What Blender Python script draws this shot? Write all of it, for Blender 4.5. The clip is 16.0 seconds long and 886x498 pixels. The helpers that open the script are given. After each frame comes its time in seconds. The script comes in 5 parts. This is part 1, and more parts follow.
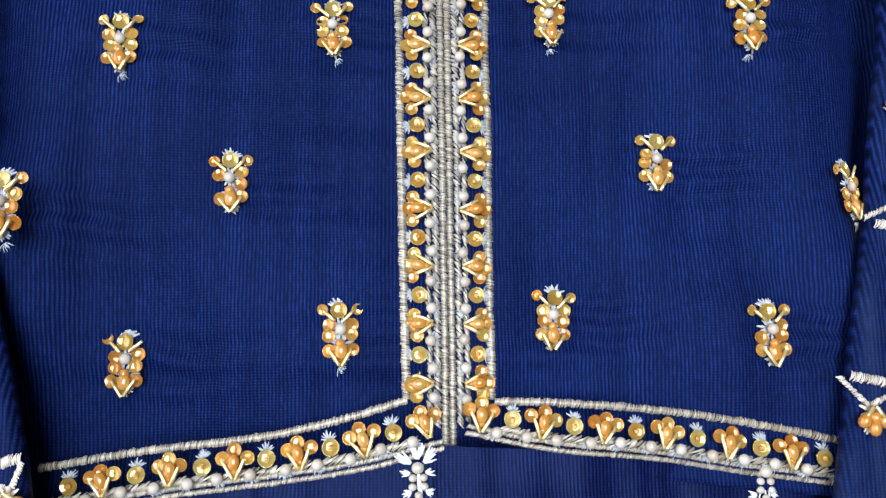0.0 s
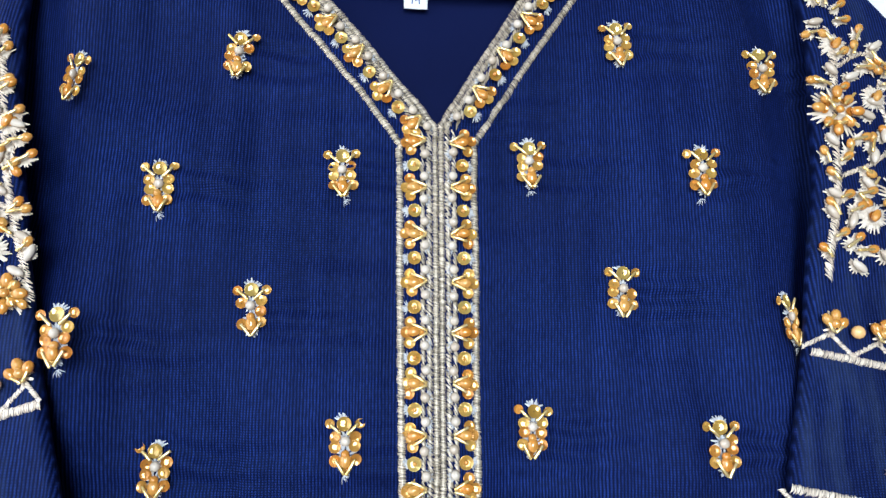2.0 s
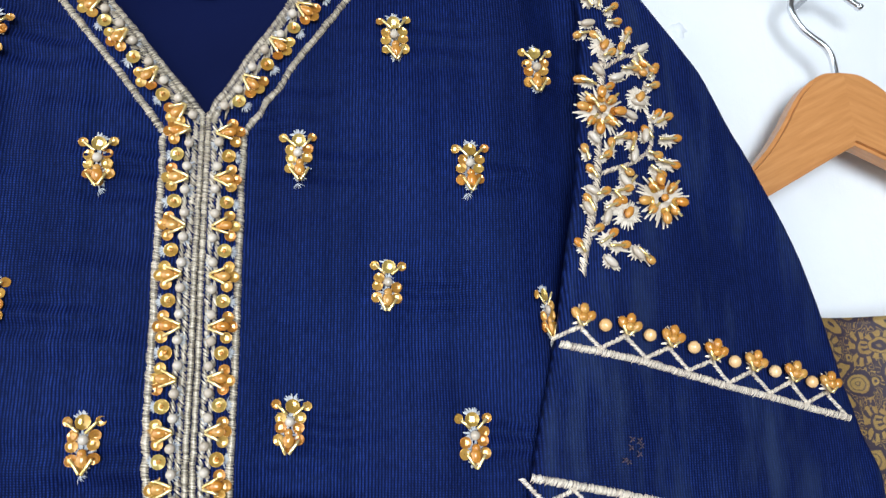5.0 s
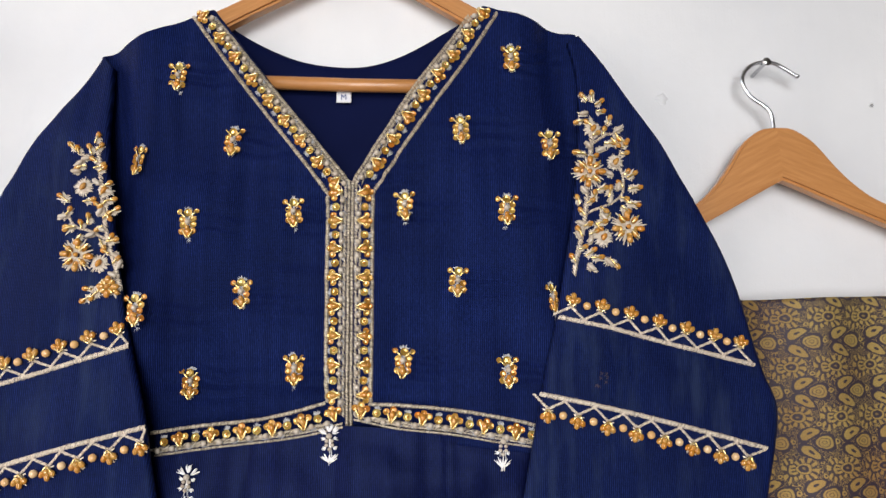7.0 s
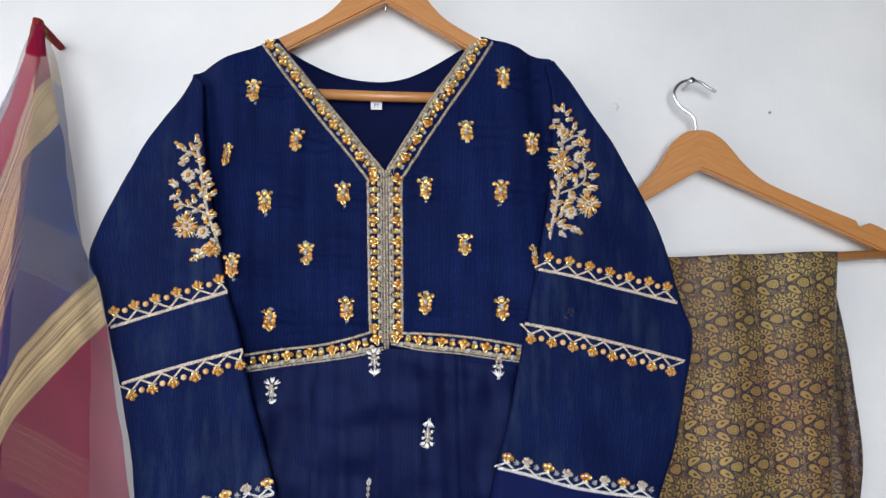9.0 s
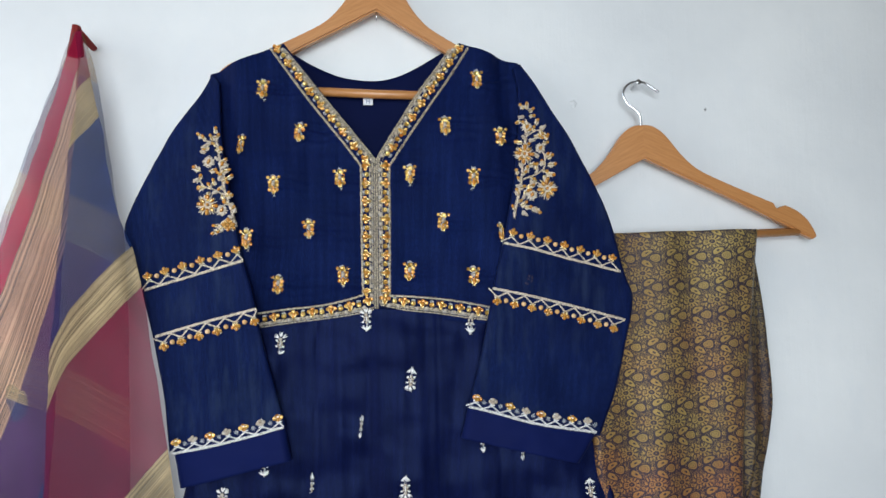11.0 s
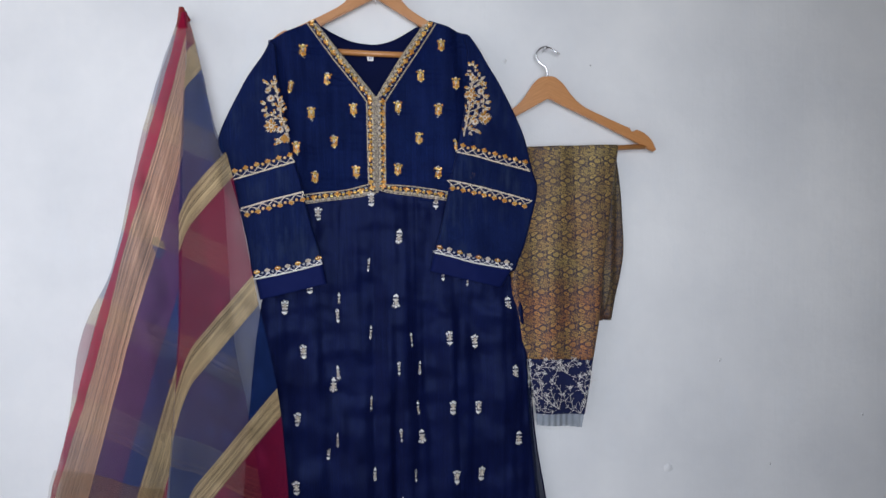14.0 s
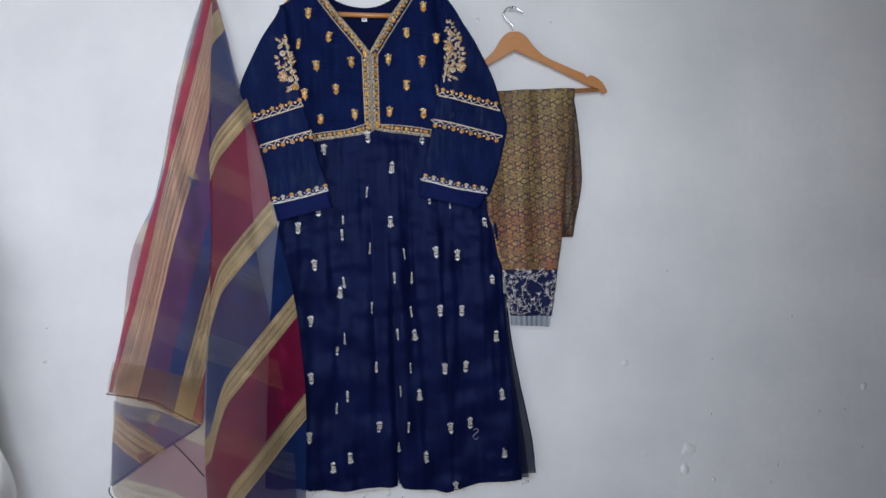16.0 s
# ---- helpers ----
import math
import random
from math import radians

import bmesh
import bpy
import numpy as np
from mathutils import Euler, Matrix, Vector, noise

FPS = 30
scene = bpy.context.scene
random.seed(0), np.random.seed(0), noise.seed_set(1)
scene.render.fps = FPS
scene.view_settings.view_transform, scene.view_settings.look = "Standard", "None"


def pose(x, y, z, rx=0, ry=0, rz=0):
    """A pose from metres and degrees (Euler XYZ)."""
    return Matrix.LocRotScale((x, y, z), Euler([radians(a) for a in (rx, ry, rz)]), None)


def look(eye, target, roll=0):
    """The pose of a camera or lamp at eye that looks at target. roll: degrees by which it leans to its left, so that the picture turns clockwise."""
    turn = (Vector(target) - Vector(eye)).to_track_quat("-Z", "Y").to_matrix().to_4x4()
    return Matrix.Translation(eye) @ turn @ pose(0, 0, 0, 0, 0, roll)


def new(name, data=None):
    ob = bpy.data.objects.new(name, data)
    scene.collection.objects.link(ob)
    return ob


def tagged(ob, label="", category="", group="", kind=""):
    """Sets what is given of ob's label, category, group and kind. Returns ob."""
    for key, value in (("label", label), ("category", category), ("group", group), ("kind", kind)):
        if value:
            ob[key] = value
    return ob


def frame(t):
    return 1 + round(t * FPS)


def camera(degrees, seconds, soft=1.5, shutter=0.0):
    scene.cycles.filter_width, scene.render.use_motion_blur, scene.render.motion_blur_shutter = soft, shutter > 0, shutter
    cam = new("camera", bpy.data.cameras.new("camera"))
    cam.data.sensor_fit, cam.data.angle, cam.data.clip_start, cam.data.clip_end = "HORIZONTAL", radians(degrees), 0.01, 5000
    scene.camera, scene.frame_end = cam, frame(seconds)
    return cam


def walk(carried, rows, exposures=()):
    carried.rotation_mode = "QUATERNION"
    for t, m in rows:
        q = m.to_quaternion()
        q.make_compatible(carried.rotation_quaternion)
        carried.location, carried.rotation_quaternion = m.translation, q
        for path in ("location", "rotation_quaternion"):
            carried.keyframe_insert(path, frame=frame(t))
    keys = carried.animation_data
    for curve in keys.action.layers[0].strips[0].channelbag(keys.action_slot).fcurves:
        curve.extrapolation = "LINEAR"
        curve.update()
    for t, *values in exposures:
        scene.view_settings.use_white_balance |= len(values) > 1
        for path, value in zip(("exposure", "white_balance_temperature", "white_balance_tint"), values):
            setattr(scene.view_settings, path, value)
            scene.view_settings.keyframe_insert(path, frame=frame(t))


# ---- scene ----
cam = camera(65.7, 16.0)
PATH = [
    (0, (-0.018, -0.289, 1.294), (0.113, 1.679, 1.63), -0.7),
    (0.5, (-0.015, -0.304, 1.3), (0.109, 1.659, 1.664), -0.6),
    (1, (-0.014, -0.315, 1.305), (0.105, 1.639, 1.711), -0.6),
    (1.5, (-0.015, -0.323, 1.312), (0.11, 1.626, 1.744), -0.4),
    (2, (-0.019, -0.333, 1.32), (0.119, 1.609, 1.777), -0.3),
    (2.5, (-0.009, -0.35, 1.323), (0.169, 1.587, 1.79), -0.3),
    (3, (0.011, -0.364, 1.32), (0.25, 1.565, 1.791), -0.5),
    (3.5, (0.028, -0.354, 1.319), (0.34, 1.564, 1.792), -0.9),
    (4, (0.027, -0.32, 1.32), (0.387, 1.586, 1.804), -1.2),
    (4.5, (0.035, -0.312, 1.315), (0.396, 1.593, 1.806), -1.2),
    (4.7, (0.044, -0.321, 1.318), (0.4, 1.589, 1.793), -1.2),
    (6.8, (0.084, -0.509, 1.31), (0.097, 1.457, 1.676), 0.1),
    (7, (0.066, -0.55, 1.305), (0.085, 1.419, 1.655), -0.1),
    (7.5, (0.037, -0.646, 1.287), (0.091, 1.327, 1.605), -0.5),
    (8, (0.028, -0.709, 1.277), (0.107, 1.267, 1.574), -0.8),
    (8.5, (0.024, -0.729, 1.276), (0.116, 1.25, 1.552), -0.8),
    (10.8, (0.021, -0.821, 1.265), (0.164, 1.165, 1.46), -0.4),
    (11, (0.022, -0.866, 1.263), (0.165, 1.121, 1.442), -0.5),
    (11.5, (0.013, -0.977, 1.242), (0.173, 1.011, 1.388), -0.5),
    (12, (0.01, -1.065, 1.24), (0.184, 0.922, 1.375), -0.6),
    (12.5, (0.005, -1.102, 1.233), (0.202, 0.886, 1.334), -0.7),
    (13, (-0.003, -1.16, 1.234), (0.208, 0.829, 1.268), -0.6),
    (13.5, (-0.015, -1.251, 1.207), (0.21, 0.736, 1.207), -0.4),
    (14, (-0.027, -1.363, 1.199), (0.204, 0.622, 1.136), -0.3),
    (14.5, (-0.028, -1.448, 1.172), (0.203, 0.537, 1.099), -0.5),
    (15, (-0.006, -1.511, 1.13), (0.215, 0.474, 1.037), -0.7),
    (15.5, (-0.03, -1.578, 1.073), (0.216, 0.404, 0.964), -1.2),
    (16, (-0.016, -1.633, 1.051), (0.198, 0.354, 0.975), -1.6),
]
EXPOSURES = [(0, 1.12, 5650, 9), (1.5, 1.16, 5650, 8), (2.5, 1.08, 5800, 8), (4.7, 1.0, 5850, 8), (6.8, 0.5, 6750, 15), (8.7, 0.39, 6450, 13), (11, 0.3, 6100, 7), (12, 0.17, 6120, 6), (12.5, 0.07, 6200, 13), (14.5, 0.0, 6130, 14), (16, -0.09, 6130, 14)]
walk(cam, [(t, look(eye, target, roll)) for t, eye, target, roll in PATH], EXPOSURES)

# ---- light: daylight from a balcony door beside the wall, and a window behind ----
world = bpy.data.worlds.new("sky")
world.use_nodes = True
scene.world = world
sky = world.node_tree.nodes.new("ShaderNodeTexSky")
sky.sky_type, sky.sun_disc = "NISHITA", False
sky.sun_elevation, sky.sun_rotation = radians(40), radians(250)
world.node_tree.links.new(sky.outputs[0], world.node_tree.nodes["Background"].inputs[0])
world.node_tree.nodes["Background"].inputs[1].default_value = 0.1


def area(name, eye, target, sx, sy, power, color):
    lamp = bpy.data.lights.new(name, "AREA")
    lamp.shape, lamp.size, lamp.size_y, lamp.energy, lamp.color = "RECTANGLE", sx, sy, power, color
    ob = new(name, lamp)
    ob.matrix_world = look(eye, target)
    return ob


area("door_daylight", (-0.98, -1.02, 1.00), (1.0, -1.02, 1.00), 1.9, 1.95, 10.4, (1.0, 0.98, 0.96))
area("window_daylight", (-0.05, -2.36, 1.28), (-0.05, 0, 1.28), 1.1, 1.45, 10.9, (0.93, 0.97, 1.0)).data.spread = radians(90)


# ---- materials ----
class Nodes:
    """A small wrapper to write node trees in a few lines."""
    def __init__(self, name):
        self.m = bpy.data.materials.new(name)
        self.m.use_nodes = True
        self.t = self.m.node_tree
        self.b = self.t.nodes["Principled BSDF"]
        self.out = self.t.nodes["Material Output"]

    def put(self, node, key, v):
        if hasattr(v, "is_output"):
            self.t.links.new(v, node.inputs[key])
        else:
            node.inputs[key].default_value = v

    def node(self, kind, out=0, props=(), **ins):
        n = self.t.nodes.new(kind)
        for k, v in props:
            if k == "operation":
                n.operation = v
            elif k == "data_type":
                n.data_type = v
            elif k == "wave_type":
                n.wave_type = v
            elif k == "uv_map":
                n.uv_map = v
        for k, v in ins.items():
            self.put(n, int(k[1:]) if k[0] == "i" and k[1:].isdigit() else k.replace("_", " "), v)
        return n.outputs[out]

    def math(self, op, a, b=0.0, c=0.0):
        return self.node("ShaderNodeMath", props=[("operation", op)], i0=a, i1=b, i2=c)

    def mix(self, f, a, b):
        n = self.t.nodes.new("ShaderNodeMix")
        n.data_type = "RGBA"
        self.put(n, 0, f), self.put(n, 6, a), self.put(n, 7, b)
        return n.outputs[2]

    def noise(self, scale, detail=4.0, rough=0.55, vec=None):
        n = self.t.nodes.new("ShaderNodeTexNoise")
        n.inputs["Scale"].default_value, n.inputs["Detail"].default_value, n.inputs["Roughness"].default_value = scale, detail, rough
        if vec is not None:
            self.t.links.new(vec, n.inputs["Vector"])
        return n.outputs["Fac"]

    def coords(self, which="Object"):
        return self.t.nodes.new("ShaderNodeTexCoord").outputs[which]

    def scaled(self, v, s):
        n = self.t.nodes.new("ShaderNodeMapping")
        self.t.links.new(v, n.inputs["Vector"])
        n.inputs["Scale"].default_value = s
        return n.outputs[0]

    def xyz(self, v):
        n = self.t.nodes.new("ShaderNodeSeparateXYZ")
        self.t.links.new(v, n.inputs[0])
        return n.outputs[0], n.outputs[1], n.outputs[2]

    def ramp(self, f, stops, interp="LINEAR"):
        n = self.t.nodes.new("ShaderNodeValToRGB")
        n.color_ramp.interpolation = interp
        e = n.color_ramp.elements
        while len(e) > 1:
            e.remove(e[0])
        e[0].position, e[0].color = stops[0]
        for p, c in stops[1:]:
            e.new(p).color = c
        self.put(n, 0, f)
        return n.outputs

    def rand(self):
        return self.t.nodes.new("ShaderNodeObjectInfo").outputs["Random"]

    def bump(self, h, strength, dist=0.001):
        n = self.t.nodes.new("ShaderNodeBump")
        n.inputs["Strength"].default_value, n.inputs["Distance"].default_value = strength, dist
        self.t.links.new(h, n.inputs["Height"])
        self.t.links.new(n.outputs[0], self.b.inputs["Normal"])

    def set(self, **kw):
        for k, v in kw.items():
            self.put(self.b, k.replace("_", " "), v)
        return self


def C(r, g, b, a=1.0):
    return (r, g, b, a)


def woven(name, dark, light, sheen, rib=0.00138, pick=0.00105, bump=0.55, rough=0.5, spec=0.16, haze=0.0):
    """Ribbed dobby cloth: vertical cords crossed by fine picks, with slubs, wandering yarns and a silky blue lustre."""
    n = Nodes(name)
    uv = n.coords("UV")
    drift = n.noise(42, 3, 0.55, n.scaled(uv, (1.0, 0.10, 1)))
    ripple = n.noise(170, 2, 0.5, n.scaled(uv, (0.6, 0.5, 1)))
    x, z, _ = n.xyz(uv)
    xx = n.math("ADD", x, n.math("MULTIPLY_ADD", drift, 0.0026, n.math("MULTIPLY", ripple, 0.0005)))
    ribs = n.math("MULTIPLY_ADD", n.math("SINE", n.math("MULTIPLY", xx, 6.2832 / rib)), 0.5, 0.5)
    picks = n.math("MULTIPLY_ADD", n.math("SINE", n.math("ADD", n.math("MULTIPLY", z, 6.2832 / pick), n.math("MULTIPLY", drift, 14.0))), 0.5, 0.5)
    slub = n.noise(800, 2, 0.65, n.scaled(uv, (1.0, 0.3, 1)))
    patch = n.ramp(n.noise(16, 4, 0.6, n.scaled(uv, (1.0, 0.6, 1))), [(0.35, C(0.3, 0.3, 0.3)), (0.65, C(0.9, 0.9, 0.9))])[0]
    pick_amount = n.xyz(patch)[0]
    cross = n.math("ADD", n.math("MULTIPLY", picks, pick_amount), n.math("SUBTRACT", 1.0, pick_amount))
    h = n.math("MULTIPLY", n.math("POWER", ribs, 1.3), cross)
    f = n.math("MULTIPLY", h, n.math("MULTIPLY_ADD", slub, 2.2, -0.25))
    streak = n.noise(160, 3, 0.6, n.scaled(uv, (1.0, 0.02, 1)))
    f2 = n.math("MULTIPLY", f, n.math("MULTIPLY_ADD", streak, 1.3, 0.35))
    col = n.mix(f2, dark, light)
    cloud = n.noise(9, 4, 0.6, uv)
    col = n.mix(n.ramp(cloud, [(0.35, C(0, 0, 0)), (0.75, C(0.4, 0.4, 0.4))])[0], col, C(dark[0] * 1.9, dark[1] * 1.2, dark[2] * 1.15))
    if haze:
        # milky sheen of the sheer top layer, painted as lighter patches
        sheen_patches = n.math("MULTIPLY", n.noise(14, 4, 0.65, n.scaled(uv, (1.4, 0.7, 1))), n.noise(90, 3, 0.6, n.scaled(uv, (1.0, 0.15, 1))))
        col = n.mix(n.math("MULTIPLY", n.xyz(n.ramp(sheen_patches, [(0.24, C(0, 0, 0)), (0.42, C(1, 1, 1))])[0])[0], haze), col, C(0.022, 0.034, 0.075))
    n.set(Base_Color=col, Roughness=rough, Specular_IOR_Level=spec, Specular_Tint=sheen)
    n.bump(h, bump, 0.0003)
    return n.m


def plain_cloth(name, col, rough=0.6, sheen=0.2):
    n = Nodes(name)
    uv = n.coords("UV")
    c = n.mix(n.noise(14, 4, 0.6, uv), C(*[v * 0.7 for v in col]), C(*[v * 1.35 for v in col]))
    n.set(Base_Color=c, Roughness=rough, Sheen_Weight=sheen * 0.15, Sheen_Tint=C(0.3, 0.4, 0.9), Specular_IOR_Level=0.03)
    n.bump(n.noise(2500, 2, 0.6, n.scaled(uv, (1, 0.3, 1))), 0.25, 0.0003)
    return n.m


def glossy(name, a, b, rough, metal=0.0, coat=0.0, trans=0.0):
    n = Nodes(name)
    c = n.mix(n.rand(), C(*a), C(*b))
    c = n.mix(n.math("MULTIPLY", n.noise(700, 2), 0.2), c, C(*[v * 0.5 for v in a]))
    n.set(Base_Color=c, Roughness=rough, Metallic=metal, Coat_Weight=coat, Coat_Roughness=0.08, Transmission_Weight=trans, IOR=1.38)
    return n.m


def thread(name, a, b, metal=0.35, rough=0.42):
    n = Nodes(name)
    geo = n.t.nodes.new("ShaderNodeNewGeometry").outputs["Random Per Island"]
    c = n.mix(geo, C(*a), C(*b))
    n.set(Base_Color=c, Roughness=rough, Metallic=metal)
    return n.m


NAVY = woven("navy_woven_cloth", C(0.0019, 0.0037, 0.020), C(0.0130, 0.0275, 0.150), C(0.35, 0.55, 1.0), bump=0.7, spec=0.06)
NAVY_SLEEVE = woven("navy_sleeve_cloth", C(0.0019, 0.0037, 0.020), C(0.0125, 0.0265, 0.138), C(0.4, 0.58, 1.0), bump=0.6, spec=0.07, haze=0.55)
NAVY_SKIRT = woven("navy_skirt_cloth", C(0.0011, 0.0020, 0.011), C(0.0100, 0.0165, 0.098), C(0.32, 0.45, 1.0), bump=0.3, rough=0.38, spec=0.10)
NAVY_LINING = plain_cloth("navy_lining", (0.0030, 0.0055, 0.032), 0.6)
NAVY_CUFF = plain_cloth("navy_cuff_cloth", (0.0048, 0.0088, 0.056), 0.55)
SEQUIN = glossy("amber_sequin", (0.74, 0.46, 0.10), (0.60, 0.21, 0.025), 0.12, 0.3, 0.6, 0.4)
SEQUIN_PALE = glossy("pale_gold_sequin", (0.68, 0.52, 0.15), (0.58, 0.32, 0.05), 0.12, 0.35, 0.7, 0.4)
BEAD = glossy("amber_bead", (0.66, 0.26, 0.03), (0.70, 0.38, 0.09), 0.12, 0.05, 0.8, 0.35)
PEARL = glossy("cream_pearl", (0.43, 0.35, 0.26), (0.55, 0.48, 0.39), 0.22, 0.0, 0.35)
PEARL_GOLD = glossy("honey_pearl", (0.70, 0.40, 0.15), (0.76, 0.54, 0.30), 0.14, 0.0, 0.8)
BUGLE = glossy("gold_glass_bugle", (0.86, 0.60, 0.20), (0.93, 0.74, 0.36), 0.12, 0.7, 0.3)
ZARI = thread("dull_gold_zari", (0.19, 0.152, 0.098), (0.53, 0.45, 0.335), 0.22)
CREAM = thread("cream_silk_thread", (0.40, 0.33, 0.245), (0.66, 0.58, 0.47), 0.0, 0.6)
SILVER = thread("silver_thread", (0.54, 0.52, 0.49), (0.80, 0.78, 0.75), 0.08)
WHITE_THREAD = thread("white_thread", (0.24, 0.25, 0.27), (0.46, 0.46, 0.46), 0.0, 0.6)
BRAID = thread("pale_champagne_braid", (0.46, 0.37, 0.28), (0.78, 0.68, 0.54), 0.15)
STEM = thread("champagne_thread", (0.42, 0.33, 0.24), (0.72, 0.61, 0.47), 0.2)


def wood():
    n = Nodes("honey_beech")
    p = n.coords("UV")
    grain = n.noise(26, 5, 0.6, n.scaled(p, (1.2, 14, 1)))
    fine = n.noise(320, 3, 0.6, n.scaled(p, (0.6, 8, 1)))
    c = n.ramp(grain, [(0.25, C(0.40, 0.165, 0.046)), (0.5, C(0.48, 0.210, 0.064)), (0.75, C(0.56, 0.260, 0.088))])[0]
    c = n.mix(n.math("MULTIPLY", fine, 0.22), c, C(0.28, 0.11, 0.03))
    n.set(Base_Color=c, Roughness=0.38, Coat_Weight=0.25, Coat_Roughness=0.2)
    n.bump(fine, 0.12, 0.0004)
    return n.m


def metal(name, col, rough):
    n = Nodes(name)
    n.set(Base_Color=C(*col), Metallic=1.0, Roughness=n.math("MULTIPLY_ADD", n.noise(300, 3), 0.15, rough))
    return n.m


def wall_paint():
    """Old white emulsion: brush drag, roller drips, patched plaster and grey scuffs."""
    n = Nodes("wall_emulsion")
    p = n.coords("Object")
    brush = n.noise(30, 5, 0.65, n.scaled(p, (3.0, 1, 0.12)))
    lumps = n.noise(14, 4, 0.5, p)
    grit = n.noise(420, 3, 0.6, p)
    stain = n.noise(2.2, 5, 0.6, p)
    scuff = n.noise(6, 6, 0.7, n.scaled(p, (1, 1, 0.4)))
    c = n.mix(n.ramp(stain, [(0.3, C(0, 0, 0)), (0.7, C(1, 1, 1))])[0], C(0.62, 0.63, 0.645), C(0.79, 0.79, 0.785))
    c = n.mix(n.ramp(n.noise(11, 5, 0.65, n.scaled(p, (1.0, 1, 0.6))), [(0.55, C(0, 0, 0)), (0.72, C(0.5, 0.5, 0.5))])[0], c, C(0.68, 0.70, 0.725))
    c = n.mix(n.ramp(scuff, [(0.62, C(0, 0, 0)), (0.80, C(0.35, 0.35, 0.35))])[0], c, C(0.55, 0.57, 0.60))
    n.set(Base_Color=c, Roughness=0.5, Specular_IOR_Level=0.4)
    h = n.math("ADD", n.math("MULTIPLY", brush, 0.16), n.math("ADD", n.math("MULTIPLY", lumps, 0.9), n.math("MULTIPLY", grit, 0.06)))
    n.bump(h, 0.5, 0.005)
    return n.m


BROCADE_W, BROCADE_H = 0.0305, 0.0365  # one repeat of the weave


def brocade(name, ground, strength):
    """Navy satin woven with gold roundels, paired paisleys and shell-edged drops in alternate rows."""
    n = Nodes(name)
    uv = n.coords("UV")
    wob = n.noise(95, 2, 0.5, uv)
    x, z, _ = n.xyz(uv)
    wa, wb = n.noise(210, 2, 0.6, uv), n.noise(240, 2, 0.6, n.scaled(uv, (-1, 1, 1)))
    x = n.math("ADD", x, n.math("MULTIPLY", n.math("SUBTRACT", wa, 0.5), 0.0022))
    z = n.math("ADD", z, n.math("MULTIPLY", n.math("SUBTRACT", wb, 0.5), 0.0022))
    W, H = BROCADE_W, BROCADE_H
    scroll = n.math("ABSOLUTE", n.math("SINE", n.math("MULTIPLY_ADD", n.noise(190, 1, 0.4, uv), 30.0, n.math("MULTIPLY", wob, 6.0))))
    gold = n.ramp(scroll, [(0.0, C(0.95, 0.95, 0.95)), (0.36, C(0.85, 0.85, 0.85)), (0.52, C(0.03, 0.03, 0.03))])[0]

    def motif(below, cx, cz, a, b, turn, bend, stops, petals=0):
        """Lays one woven figure over the rest; stops give the gold by the distance from its middle, 1 at its rim."""
        fx = n.math("MULTIPLY", n.math("SUBTRACT", n.math("FRACT", n.math("ADD", n.math("DIVIDE", x, W), 0.5 - cx)), 0.5), W)
        fz = n.math("MULTIPLY", n.math("SUBTRACT", n.math("FRACT", n.math("ADD", n.math("DIVIDE", z, H), 0.5 - cz)), 0.5), H)
        co, si = math.cos(radians(turn)), math.sin(radians(turn))
        u = n.math("DIVIDE", n.math("MULTIPLY_ADD", fx, co, n.math("MULTIPLY", fz, si)), a * W)
        v = n.math("DIVIDE", n.math("MULTIPLY_ADD", fz, co, n.math("MULTIPLY", fx, -si)), b * W)
        v = n.math("ADD", v, n.math("MULTIPLY", n.math("MULTIPLY", u, u), bend))
        v = n.math("MULTIPLY", v, n.math("MULTIPLY_ADD", u, 0.35, 1.0))
        d = n.math("SQRT", n.math("ADD", n.math("MULTIPLY", u, u), n.math("MULTIPLY", v, v)))
        tone_in = n.ramp(n.math("MULTIPLY", d, 0.8), [(p * 0.8, C(q, q, q)) for p, q in stops])[0]
        rim = 1.08
        if petals:
            ray = n.math("SINE", n.math("MULTIPLY", n.math("ARCTAN2", v, u), petals))
            ray = n.ramp(n.math("MULTIPLY_ADD", ray, 0.5, 0.5), [(0.30, C(0.05, 0.05, 0.05)), (0.55, C(1, 1, 1))])[0]
            tone_in = n.mix(n.math("GREATER_THAN", d, 0.62), tone_in, ray)
            rim = n.math("MULTIPLY_ADD", n.xyz(ray)[0], 0.14, 0.94)
        return n.mix(n.math("LESS_THAN", d, rim), below, tone_in)

    LEAF = [(0.0, 0.0), (0.20, 0.0), (0.28, 1.0), (0.76, 1.0), (0.84, 0.0)]
    RINGS = [(0.0, 1.0), (0.14, 1.0), (0.20, 0.1), (0.28, 1.0), (0.46, 1.0), (0.52, 0.1), (0.62, 1.0), (0.76, 1.0), (0.84, 0.0)]
    DROP = [(0.0, 0.7), (0.10, 0.5), (0.17, 0.0), (0.36, 0.0), (0.42, 1.0), (0.54, 1.0), (0.60, 0.0)]
    EYE = [(0.0, 0.0), (0.3, 0.0), (0.42, 1.0), (0.85, 1.0), (0.95, 0.0)]
    gold = motif(gold, 0.36, 0.47, 0.22, 0.25, 0, 0.0, [(0.0, 0.1), (0.2, 0.9), (0.34, 0.9), (0.44, 0.05)], 9)
    gold = motif(gold, 0.62, 0.50, 0.31, 0.22, 180, 0.0, DROP, 11)
    gold = motif(gold, 0.15, 0.0, 0.25, 0.185, 180, 0.0, RINGS)
    gold = motif(gold, -0.16, 0.185, 0.29, 0.135, 24, 0.35, LEAF)
    gold = motif(gold, -0.16, -0.185, 0.29, 0.135, -32, 0.25, LEAF)
    gold = motif(gold, 0.46, 0.02, 0.07, 0.07, 0, 0.0, EYE)
